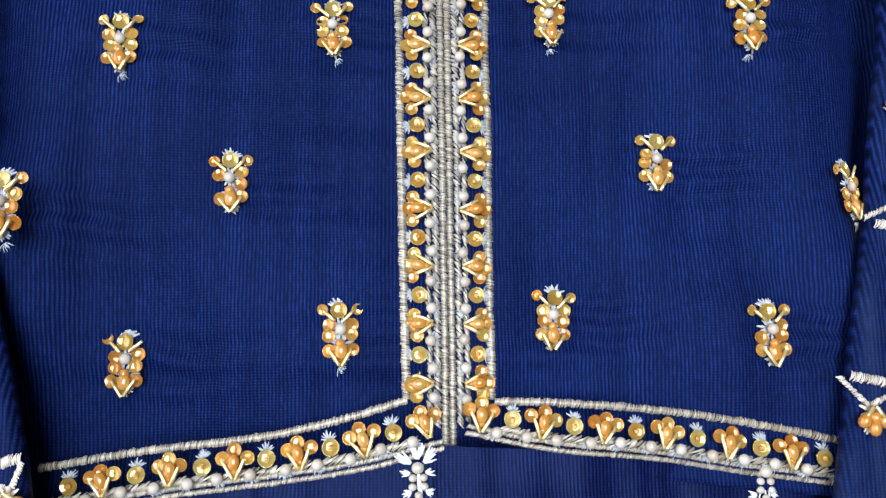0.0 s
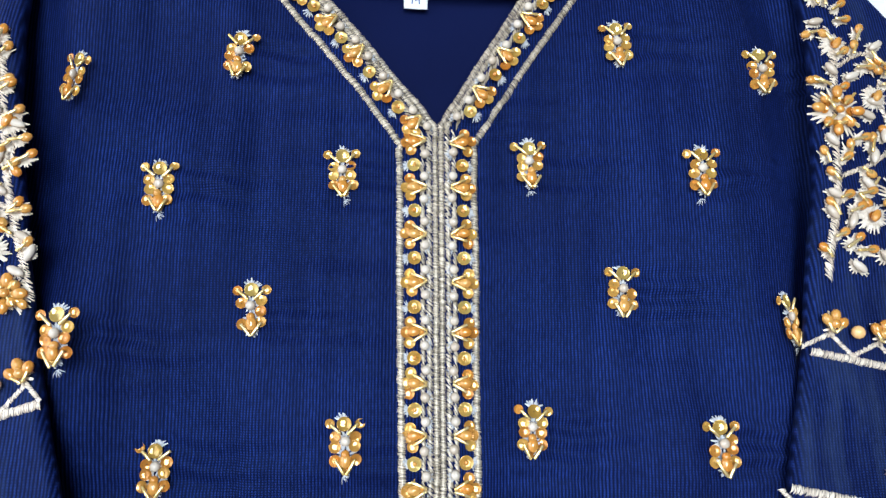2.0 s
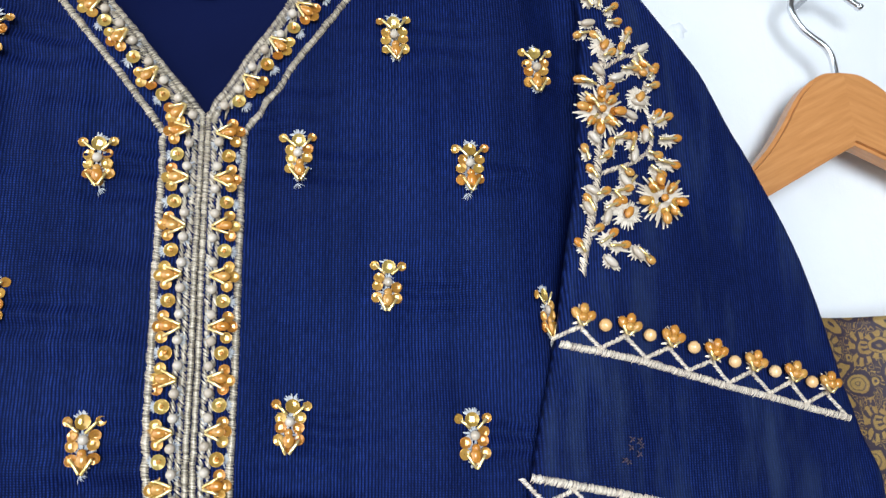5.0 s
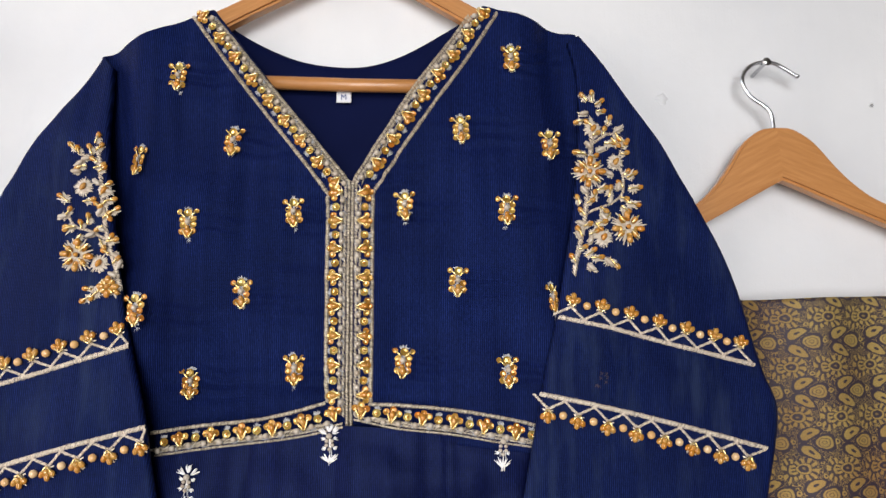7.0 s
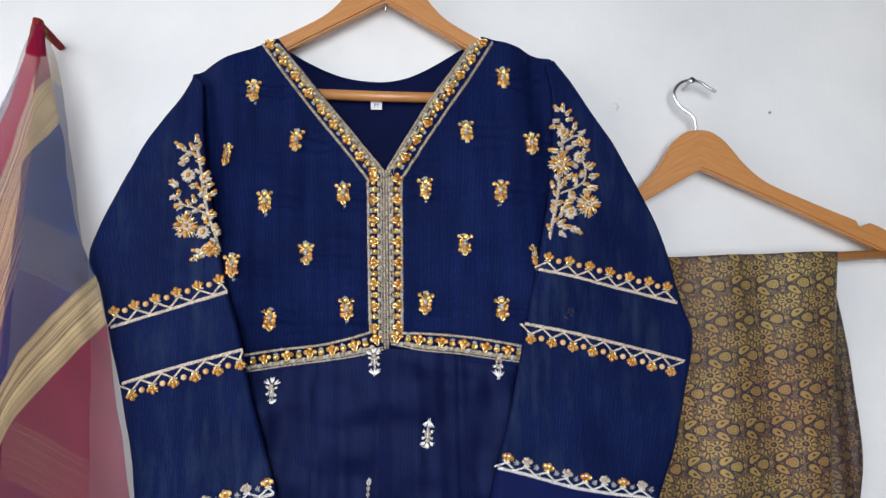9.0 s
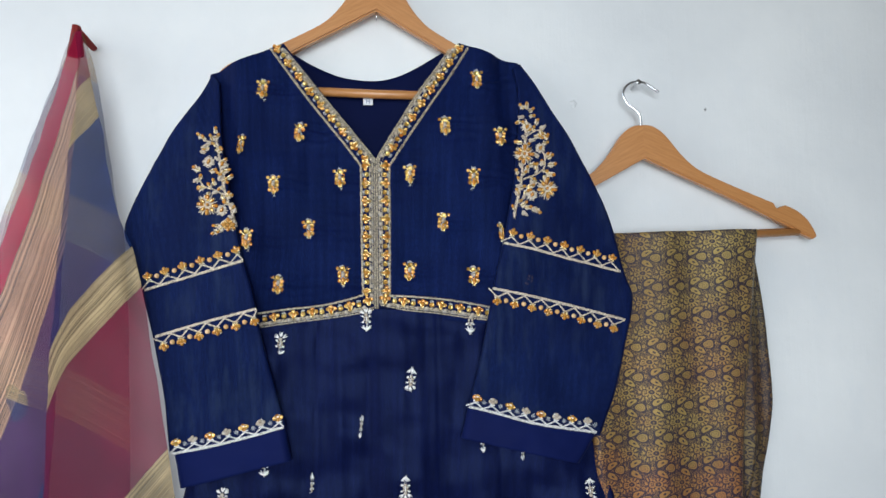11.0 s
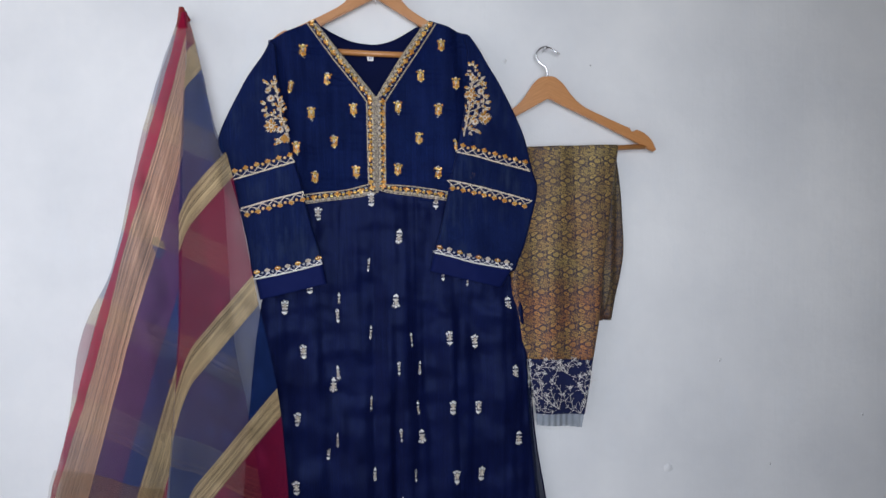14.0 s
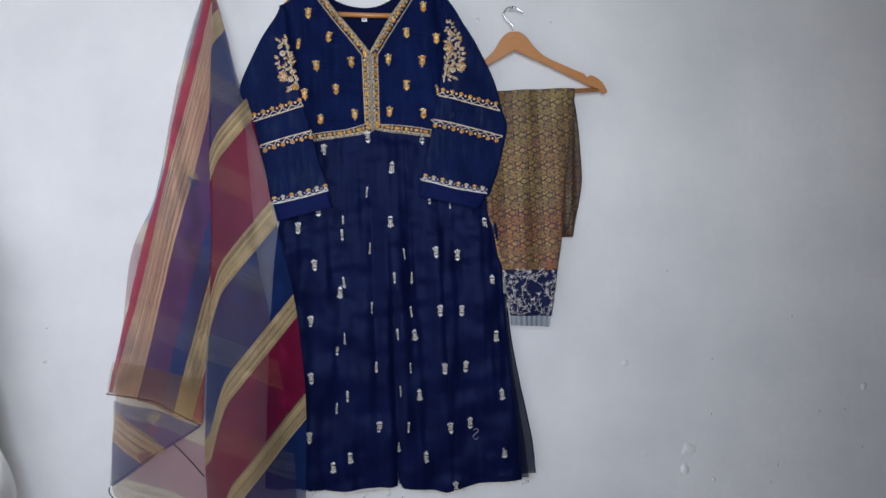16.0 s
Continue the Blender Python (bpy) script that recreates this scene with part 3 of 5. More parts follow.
# ---- hangers ----
def hanger(label, x, z, y, turn, size, wide, screw):
    """A contoured wooden clothes hanger with a steel hook and a trouser bar. (x, z): the top of its neck."""
    lift = 0.0022 if screw else 0.0
    root = new("clothes_hanger")
    tagged(root, label, "clothes hanger", "wooden clothes hangers")
    root.matrix_basis = Matrix.Translation((x, y, z)) @ Matrix.Rotation(radians(-turn), 4, "Y") @ Matrix.Diagonal((wide, 1, size, 1))
    top = curve_through([(0, 0), (0.014, -0.002), (0.030, -0.014), (0.046, -0.036), (0.060, -0.052), (0.078, -0.066), (0.12, -0.087), (0.172, -0.111)], 4)
    top += [Vector(q) for q in ((0.1745, -0.1175), (0.178, -0.1185), (0.183, -0.116))] + curve_through([(0.188, -0.1145), (0.203, -0.122), (0.217, -0.135), (0.226, -0.152), (0.227, -0.158), (0.222, -0.161)], 3)
    bottom = [(0.206, -0.153), (0.196, -0.1465), (0.15, -0.122), (0.10, -0.0955), (0.05, -0.0705), (0.012, -0.0512), (0.0, -0.0455)]
    half = [tuple(q) for q in top] + bottom
    for sx in (1, -1):
        bm = bmesh.new()
        ring = [bm.verts.new((sx * px, -0.006, pz)) for px, pz in half]
        f = bm.faces.new(ring)
        ext = bmesh.ops.extrude_face_region(bm, geom=[f])
        for v in ext["geom"]:
            if isinstance(v, bmesh.types.BMVert):
                v.co.y = 0.006
        bmesh.ops.recalc_face_normals(bm, faces=bm.faces[:])
        rim = [e for e in bm.edges if abs(e.verts[0].co.y - e.verts[1].co.y) < 1e-6 and not (abs(e.verts[0].co.x) < 1e-5 and abs(e.verts[1].co.x) < 1e-5)]
        bmesh.ops.bevel(bm, geom=rim, offset=0.0022, segments=2, affect="EDGES")
        layer = bm.loops.layers.uv.new("UVMap")
        for face in bm.faces:
            for lp in face.loops:
                c = lp.vert.co
                lp[layer].uv = (c.x * 0.9 + sx * c.z * -0.42 + sx, c.z * 0.9 + sx * c.x * 0.42 + c.y)
        child("arm", from_bm("arm", bm, WOOD), root)
    v, f = tube_data([(-0.205, 0, -0.150 + lift), (0, 0, -0.1515 + lift), (0.205, 0, -0.150 + lift)], 0.0055, 12)
    child("trouser_bar", mesh("trouser_bar", v, f, WOOD, [(q[0], q[1] * 3 + q[2]) for q in v]), root)
    hook = [(0, 0, -0.004), (0, 0, 0.012), (-0.004, 0, 0.022), (-0.018, 0, 0.034), (-0.024, 0, 0.045), (-0.024, 0, 0.056), (-0.016, 0, 0.066), (-0.004, 0, 0.070), (0.010, 0, 0.068), (0.022, 0, 0.060), (0.030, 0, 0.054)]
    path = curve_through([(0.86 * a, b, 0.86 * c) for a, b, c in hook], 5)
    v, f = tube_data(path, 0.0019, 8)
    hk = child("hook", mesh("hook", v, f, STEEL), root, None, "bent polished steel hook")
    child("hook_tip", ball_mesh("hook_tip", 0.0026, STEEL, 10, 8), hk, Matrix.Translation((0.0258, 0, 0.0443)))
    if screw:
        v, f = tube_data([(0.0, 0, -0.040), (0.0, 0, -0.050), (-0.0003, 0, -0.056)], 0.0018, 8, lambda t: 1 if t < 0.7 else 0.35)
        child("hook_screw", mesh("hook_screw", v, f, STEEL), root)
    return root


TX, TZ = (0.3400, 1.4980)
TIPX, TIPZ = (0.5640, 1.3540)
SIZE = math.hypot(TIPX - TX, TIPZ - TZ) / 0.276
TURN2 = math.degrees(math.atan2(TIPZ - TZ, TIPX - TX)) + 34.9
hanger("honey-coloured wooden hanger with brocade trousers over its bar", TX, TZ, -0.020, TURN2, SIZE, SIZE, False)
HX, HZ = (0.0020, 1.6870)
hanger("honey-coloured wooden hanger holding up the navy kurta", HX, HZ, -0.022, -1.4, SIZE * 1.06, SIZE * 0.93, True)


def wall_nail(x, z):
    v, f = tube_data([(x, 0.002, z), (x, -0.026, z + 0.001), (x, -0.027, z + 0.001), (x, -0.0275, z + 0.001)], 0.0016, 10, lambda t: 1 if t < 0.5 else 2.2)
    tagged(child("nail", mesh("nail", v, f, STEEL), None), "steel nail driven into the white wall", "nail", "nails in the wall")


wall_nail(TX - 0.004, TZ + 0.0565 * SIZE)
wall_nail(HX - 0.004, HZ + 0.0565 * SIZE)


# ---- kurta ----
kurta = tagged(new("kurta"), "navy ribbed long kurta with gold beaded trims, on a wooden hanger", "kurta")
kurta.location = (0, -0.03, 1.2)
bpy.context.view_layer.update()
KROOT = Matrix.Translation((0, 0.03, -1.2))


def kchild(ob):
    ob.matrix_parent_inverse = KROOT
    return ob


VX, VZ = (0.0000, 1.4510)
WX, WZ = (0.0030, 1.2650)


# how far the front stands off the wall at some places of it
RELIEF = [(-0.136, 1.531, -0.041), (0.125, 1.548, -0.035), (0.120, 1.423, -0.046), (-0.123, 1.415, -0.038), (0.041, 1.309, -0.027), (-0.038, 1.305, -0.036), (-0.043, 1.424, -0.038), (0.041, 1.428, -0.036),
          (0.081, 1.369, -0.035), (-0.080, 1.361, -0.035), (0.117, 1.302, -0.045), (-0.117, 1.295, -0.026), (-0.151, 1.348, -0.040), (-0.092, 1.480, -0.035), (0.084, 1.487, -0.044), (0.153, 1.473, -0.043), (0.0, 1.263, -0.030), (0.0, 1.45, -0.037)]


def relief(x, z):
    sw, sy = 0.05, -0.0375 * 0.05
    for px, pz, py in RELIEF:
        w = math.exp(-((x - px) ** 2 + (z - pz) ** 2) / (2 * 0.03 ** 2))
        sw, sy = sw + w, sy + w * py
    return sy / sw


def body_y(x, z):
    y = relief(x, z) + 0.0020 * nz(x * 0.9 + z * 0.3, z * 0.6, 28, 3.0)
    for px, pz, _ in RELIEF:
        dx, dz = x - px - 0.018, z - pz
        if abs(dx) < 0.05 and abs(dz) < 0.03:
            y += 0.0017 * math.exp(-(dx / 0.024) ** 2 - (dz / 0.013) ** 2) * math.cos(dz * 560 + px * 90 + 2.5 * nz(x, z, 40, 41.0))
    pull = math.exp(-((abs(x) - 0.035) / 0.03) ** 2)
    # soft upright folds beside the armholes, and the cloth drawn in above the waist
    for c, w, a in ((0.140, 0.016, -0.0045), (0.168, 0.012, 0.007)):
        y += a * (math.exp(-((x - c - 0.02 * nz(0.3, z, 6, 31.0)) / w) ** 2) + math.exp(-((x + c + 0.012 + 0.02 * nz(0.7, z, 6, 32.0)) / w) ** 2))
    y += 0.006 * math.exp(-((z - 1.262) / 0.030) ** 2)
    return y + (0.0007 + 0.0013 * pull) * nz(x * 0.30, z * 1.6, 62, 8.0) + 0.0020 * nz(x * 1.6, z * 0.25, 50, 9.0) + 0.0030 * nz(x + z * 0.4, z * 0.5, 15, 19.0)


SEAMS = [(-0.0700, 1.2320)[0], (-0.0070, 1.2310)[0], (0.0730, 1.2300)[0], (0.1440, 1.2290)[0]]


def skirt_y(x, z):
    d = max(0.0, WZ - z)
    f = min(1.0, d / 0.35)
    flare = 1 + 0.20 * d
    q = (x - WX) / flare
    y = -0.0345 - 0.003 * math.exp(-(q / 0.11) ** 2)
    y += f * 0.0042 * math.cos(q * 2 * math.pi / (0.088 + 0.05 * q) + 0.6 + 1.5 * nz(x, z, 3.0, 9.0)) + f * 0.0022 * nz(q * 1.6, z * 0.12, 22, 14.0)
    y += 0.0068 * nz(x * 0.8, z * 0.7, 17, 5.0) * (0.4 + f) + 0.0020 * nz(x * 0.6 + z * 0.5, z, 45, 6.0) + 0.0022 * nz(x * 1.5, z * 0.2, 40, 16.0)
    for s in SEAMS:
        y += 0.0008 * math.exp(-((q - (s - WX)) / 0.0020) ** 2)
    # the pleat that runs down to the slit in the hem, and softer ones beside it
    for c, w, a in ((0.030, 0.010, 0.013), (-0.052, 0.016, 0.006), (0.098, 0.018, 0.005), (-0.125, 0.014, 0.005)):
        y += a * min(1.0, max(0.0, (1.08 - z) / 0.3)) * math.exp(-((q - c) / w) ** 2)
    y += 0.0045 * nz(x * 0.5 + z * 0.55, z * 1.3 - x * 0.4, 20, 26.0)
    return min(y, -0.012)


# back of the neck, seen inside the opening
def back_y(x, z):
    return -0.0115 + 0.0012 * nz(x, z, 22, 2.0)


neck_left = curve_through([(-0.1180, 1.5980), (-0.0860, 1.5770), (-0.0500, 1.5610), (-0.0140, 1.5550), (0.0130, 1.5570), (0.0400, 1.5670), (0.0770, 1.5890), (0.1000, 1.6040)], 5)
neck_low = [Vector((q.x, VZ - 0.09)) for q in neck_left]
kchild(cloth("back_panel", [tuple(q) for q in neck_left], [tuple(q) for q in neck_low], back_y, NAVY_LINING, kurta, 1, 40, 0.002, 0.0012, False, label="plain dark navy inside of the back"))

# front panels
kchild(cloth("front_panel", [(-0.2000, 1.5510), (-0.2030, 1.5140), (-0.2020, 1.4340), (-0.1890, 1.3460), (-0.1700, 1.2470)], [(-0.1120, 1.5910), (-0.0680, 1.5340), (-0.0000, 1.4460), (-0.0000, 1.3520), (0.0010, 1.2600)], body_y, NAVY, kurta, 40, 100, 0.003, 0.002, False, sides=(1, 1)))
kchild(cloth("front_panel", [(0.1030, 1.5970), (0.0520, 1.5280), (-0.0000, 1.4460), (-0.0000, 1.3520), (0.0010, 1.2600)], [(0.1790, 1.5720), (0.1860, 1.5080), (0.1840, 1.4150), (0.1740, 1.3380), (0.1600, 1.2440)], body_y, NAVY, kurta, 40, 100, 0.003, 0.002, False, sides=(1, 1)))

# skirt panels between the seams
top_line = [(-0.1600, 1.2460), (-0.0690, 1.2550), (-0.0020, 1.2660), (0.0650, 1.2620), (0.1060, 1.2550), (0.1430, 1.2500)]
hem_line = [(-0.2730, 0.4490), (-0.1060, 0.4290), (0.0360, 0.4330), (0.1480, 0.4120), (0.2300, 0.4280), (0.3330, 0.4290)]
up_line = [(-0.2150, 1.0800), (-0.0780, 1.0510), (0.0120, 1.0480), (0.1070, 1.0460), (0.1890, 1.0430), (0.2760, 1.0740)]
mid_line = [(-0.2460, 0.8490), (-0.0890, 0.8160), (0.0260, 0.8110), (0.1240, 0.8060), (0.2180, 0.8020), (0.3010, 0.8260)]
NET_RISE = (0.014, 0.024, 0.017, 0.030)
SHEER_NAVY = organza("navy_net", 0, 1, [(0.0, C(0.008, 0.014, 0.045, 0.74))])
low_line = [tuple(Vector(p).lerp(Vector(q), 0.90)) for p, q in zip(mid_line, hem_line)]
for i in range(5):
    a, b = [[ln[k] for ln in (top_line, up_line, mid_line, low_line, hem_line)] for k in (i, i + 1)]
    if i == 1:
        b[4] = (b[4][0] - 0.006, b[4][1])
    if i == 2:
        a[4] = (a[4][0] + 0.006, a[4][1] - 0.004)
    if i >= 2:
        # the lining stops short: a strip of net shows above the doubled hem
        (xa, za), (xb, zb) = a[4], b[4]
        ra, rb = NET_RISE[i - 2:i]
        a[4], b[4] = (xa, za + ra), (xb, zb + rb)
        kchild(sheet("hem_net", [(xa, za + ra + 0.004), (xa, za)], [(xb, zb + rb + 0.004), (xb, zb)], lambda x, z: skirt_y(x, z) + 0.002, SHEER_NAVY, kurta, 8, 16, lambda x, z: (0.5, z)))
        kchild(cloth("hem_band", [(xa, za + 0.013), (xa, za)], [(xb, zb + 0.013), (xb, zb)], lambda x, z: skirt_y(x, z) - 0.001, NAVY_LINING, kurta, 6, 20, 0.002, 0.001, True))
    kchild(cloth("skirt_panel", a, b, skirt_y, NAVY_SKIRT, kurta, 30, 34, 0.003, 0.0035, True, sides=(i == 0, i == 4)))

def sheer_y(x, z):
    return -0.017 + 0.003 * nz(x, z, 30, 4.0)


kchild(sheet("side_net", [(0.2710, 0.8810), (0.2790, 0.7730), (0.2830, 0.6370), (0.3000, 0.5130), (0.3050, 0.4380)], [(0.3050, 0.8790), (0.3170, 0.7640), (0.3370, 0.6480), (0.3610, 0.5230), (0.3690, 0.4370)], sheer_y, SHEER_NAVY, kurta, 8, 12, lambda x, z: (0.5, z)))
kchild(sheet("side_net", [(0.2660, 0.8810), (0.2770, 0.7730), (0.2810, 0.6370), (0.2870, 0.5140), (0.2850, 0.4320)], [(0.3020, 0.8800), (0.3120, 0.7640), (0.3240, 0.6480), (0.3420, 0.5240), (0.3510, 0.4300)], lambda x, z: sheer_y(x, z) - 0.006, SHEER_NAVY, kurta, 8, 12, lambda x, z: (0.5, z)))
tube_pts = curve_through([(0.3050, 0.8790), (0.3170, 0.7640), (0.3370, 0.6480), (0.3610, 0.5230), (0.3690, 0.4370)], 8)
kchild(tube("net_edge", [(q.x, sheer_y(q.x, q.y) - 0.001, q.y) for q in tube_pts], 0.0014, NAVY_LINING, kurta))


# sleeves
def sleeve_y(sx):
    def f(x, z):
        y = -0.056 + 0.0024 * nz(x * sx + z * 0.4, z * 0.7, 20, 11.0 + sx) + 0.0012 * nz(x, z, 48, 13.0)
        y += 0.13 * max(0.0, abs(x) - 0.19)
        return y + 0.020 * max(0.0, min(1.0, (z - VZ - 0.03) / 0.10))
    return f


SL, SR = sleeve_y(-1), sleeve_y(1)
SL_OUT = [(-0.1980, 1.5510), (-0.2030, 1.5370), (-0.2130, 1.5180), (-0.2450, 1.4680), (-0.2930, 1.3700), (-0.2810, 1.3290), (-0.2700, 1.2860), (-0.2560, 1.2340), (-0.2420, 1.1690), (-0.2330, 1.1050)]
SL_IN = [(-0.1870, 1.5390), (-0.1850, 1.5190), (-0.1830, 1.4950), (-0.1770, 1.4410), (-0.1640, 1.3700), (-0.1530, 1.3230), (-0.1420, 1.2850), (-0.1310, 1.2340), (-0.1160, 1.1810), (-0.1020, 1.1320)]
SR_IN = [(0.1710, 1.5640), (0.1750, 1.5420), (0.1760, 1.5100), (0.1690, 1.4330), (0.1590, 1.3740), (0.1530, 1.3430), (0.1450, 1.3100), (0.1360, 1.2660), (0.1230, 1.2030), (0.1090, 1.1510)]
SR_OUT = [(0.1810, 1.5710), (0.1990, 1.5440), (0.2180, 1.5080), (0.2500, 1.4540), (0.2870, 1.3770), (0.3050, 1.3110), (0.3150, 1.2790), (0.3100, 1.2440), (0.2890, 1.1660), (0.2680, 1.1120)]
kchild(cloth("sleeve", SL_OUT, SL_IN, SL, NAVY_SLEEVE, kurta, 10, 60, 0.008, 0.0032, True))
kchild(cloth("sleeve", SR_IN, SR_OUT, SR, NAVY_SLEEVE, kurta, 10, 60, 0.008, 0.0032, True))
kchild(cloth("cuff", [(-0.2290, 1.1060), (-0.2250, 1.0890), (-0.2200, 1.0650)], [(-0.1030, 1.1330), (-0.1000, 1.1140), (-0.0950, 1.0940)], SL, NAVY_CUFF, kurta, 8, 30, 0.012, 0.006, True, label="plain navy cuff"))
kchild(cloth("cuff", [(0.1090, 1.1530), (0.1050, 1.1330), (0.1000, 1.1150)], [(0.2640, 1.1160), (0.2540, 1.1000), (0.2410, 1.0810)], SR, NAVY_CUFF, kurta, 8, 30, 0.012, 0.006, True, label="plain navy cuff"))

# size label inside the neck
LX, LZ = (-0.0100, 1.5270)
LABEL_M = plain_cloth("white_label_satin", (0.72, 0.72, 0.74), 0.5, 0.0)
tag_ob = kchild(cloth("size_label", [(LX - 0.0062, LZ + 0.0055), (LX - 0.0060, LZ - 0.0052)], [(LX + 0.0062, LZ + 0.0055), (LX + 0.0061, LZ - 0.0052)], lambda x, z: -0.0165 + 0.0006 * nz(x, z, 200), LABEL_M, kurta, 6, 8, 0.0006, 0.0005, False, label="small white size label"))
txt = bpy.data.curves.new("size_letter", "FONT")
txt.body, txt.size, txt.align_x, txt.align_y, txt.extrude = "M", 0.0068, "CENTER", "CENTER", 0.0001
INK = Nodes("blue_ink").set(Base_Color=C(0.03, 0.07, 0.22), Roughness=0.6).m
txt.materials.append(INK)
letter = new("size_letter", txt)
letter.parent = tag_ob
letter.matrix_basis = at(LX, LZ - 0.0012, -0.0176)


# beadwork
def flower(parent, m, rng, s=1.0, white=False):
    """A fan of three sequins over two bugles that meet in a point; local y points to the fan."""
    k = 0.001 * s
    for x, y, r in ((-4.6, 2.6, 40), (4.6, 2.6, -40), (0, 4.9, 0)):
        child("sequin", SEQ, parent, m @ flat(x * k + rng.uniform(-4, 4) * 1e-4, y * k + rng.uniform(-4, 4) * 1e-4, 0.0004, r, rng.uniform(-14, 14)))
    child("bead", BEAD_M, parent, m @ Matrix.Translation((rng.uniform(-4, 4) * 1e-4, 1.0 * k, 0.0008)) @ Matrix.Diagonal((1.15, 1.6, 1.0, 1)))
    child("bead", BEAD_M, parent, m @ Matrix.Translation((0, -2.2 * k, 0.0002)) @ Matrix.Scale(0.8, 4))
    for sx in (-1, 1):
        j = rng.uniform(-0.5, 0.5)
        bugle(parent, (sx * (4.0 + j) * k, 2.0 * k), (sx * 0.4 * k, -5.4 * k), z=0.0016, base=m)


def single(parent, m, rng):
    child("sequin", SEQ_BIG, parent, m @ flat(0, 0.6e-3, 0.0005, rng.uniform(0, 360), rng.uniform(-12, 12)))
    child("bead", BEAD_M, parent, m @ Matrix.Translation((0, 0.6e-3, 0.0012)) @ Matrix.Scale(0.55, 4))


def tuft_part(parent, specs, depth, seed, material=WHITE_THREAD):
    rng = random.Random(seed)
    parts = []
    for x, z, turn in specs:
        m = at(x, z, depth(x, z) - 0.0006, turn)
        v, f = tuft_data(0, 0, 0.0033, 10, 150, 90, rng, 0.00028)
        parts.append(([m @ q for q in v], f))
    v, f = join(parts)
    return child("thread_tuft", mesh("thread_tuft", v, f, material), parent)


def shift(path, d):
    """The path moved sideways by d, to its left."""
    p = [Vector(q) for q in path]
    out = []
    for i, q in enumerate(p):
        t = (p[min(i + 1, len(p) - 1)] - p[max(i - 1, 0)]).normalized()
        out.append(q + Vector((-t.y, t.x)) * d)
    return out


def beaded_trim(trim, path, depth, side, pitch, pearl_off, seed, lift=0.0015):
    """Flowers and single sequins in turn along a path, fans to the given side, pearls on the other."""
    rng = random.Random(seed)
    tufts = []
    steps = resample(path, pitch / 2)
    for i, (q, d) in enumerate(steps):
        ang = math.degrees(math.atan2(d.y, d.x)) + (0 if side > 0 else 180) + rng.uniform(-7, 7)
        m = at(q.x, q.y, depth(q.x, q.y) - lift, ang)
        nrm = Vector((-d.y, d.x)) * side
        if i % 2 == 0:
            flower(trim, m, rng, rng.uniform(0.84, 0.95))
        else:
            single(trim, m, rng)
            t = q + nrm * 0.003
            tufts.append((t.x, t.y, ang))
        g = q + d * pitch / 4 - nrm * pearl_off
        child("pearl", PEARL_M, trim, at(g.x + rng.uniform(-6, 6) * 1e-4, g.y + rng.uniform(-6, 6) * 1e-4, depth(g.x, g.y) - lift))
        tufts.append((g.x, g.y, ang + 180))
    if tufts:
        tuft_part(trim, tufts, depth, seed)


# neck: the outer cord, the beads and the two inner cords
NL_IN, NR_IN = [(-0.1090, 1.5830), (-0.0660, 1.5300), (0.0000, 1.4490)], [(0.0910, 1.5890), (0.0520, 1.5330), (0.0000, 1.4490)]
NL_OUT, NR_OUT = [(-0.1280, 1.5840), (-0.0880, 1.5300), (-0.0230, 1.4470)], [(0.1150, 1.5900), (0.0790, 1.5340), (0.0220, 1.4480)]
cords = [NL_OUT + [(-0.0180, 1.4340), (-0.0170, 1.3850), (-0.0160, 1.3280), (-0.0150, 1.2820)], NR_OUT + [(0.0170, 1.4350), (0.0170, 1.3810), (0.0170, 1.3280), (0.0170, 1.2810)]]
for c in cords:
    kchild(cord("neck_cord", [curve_through(c, 6)], 0.0032, body_y, 0.0004, ZARI, kurta, label="satin-stitched champagne gold cord"))
for edge_path, sgn in ((NL_IN, -1), (NR_IN, 1)):
    e = straight_through(edge_path, 4)
    kchild(cord("neck_edge", [shift(e, sgn * 0.0012), shift(e, sgn * 0.0038)], 0.0029, body_y, 0.0006, ZARI, kurta, slant=0.18, seed=7, label="double champagne gold neck edging"))
CX0, CZ0 = (-0.0000, 1.4480)
CX1, CZ1 = (0.0010, 1.2635)
col = [(CX0, CZ0), (CX1, CZ1)]
placket = kchild(cord("placket_band", [[(a + dx, b) for a, b in col] for dx in (-0.0014, 0.0014)], 0.0027, body_y, 0.0006, ZARI, kurta, slant=0.08, seed=17, label="two close rows of dull gold satin stitch"))
kchild(cord("placket_ground", [[(CX0 + dx, CZ0), (CX1 + dx, CZ1 + 0.008)] for dx in (-0.0043, 0.0043)], 0.0027, body_y, 0.0002, ZARI, kurta, step=0.0015, slant=0.5, seed=27, label="loose champagne filling stitches"))
mid = lambda a, b, w: [tuple(Vector(p).lerp(Vector(q), w)) for p, q in zip(a, b)]
neck_l = kchild(cord("neck_trim", [straight_through(mid(NL_IN, NL_OUT, 0.36), 4)], 0.003, body_y, 0.0001, ZARI, kurta, step=0.002, slant=0.8, seed=31))
beaded_trim(neck_l, straight_through(mid(NL_IN, NL_OUT, 0.48), 4), body_y, -1, 0.0215, 0.0036, 101)
neck_r = kchild(cord("neck_trim", [straight_through(mid(NR_IN, NR_OUT, 0.36), 4)], 0.003, body_y, 0.0001, ZARI, kurta, step=0.002, slant=0.8, seed=32))
beaded_trim(neck_r, straight_through(mid(NR_IN, NR_OUT, 0.48), 4), body_y, 1, 0.0215, 0.0036, 102)
off = 0.0104
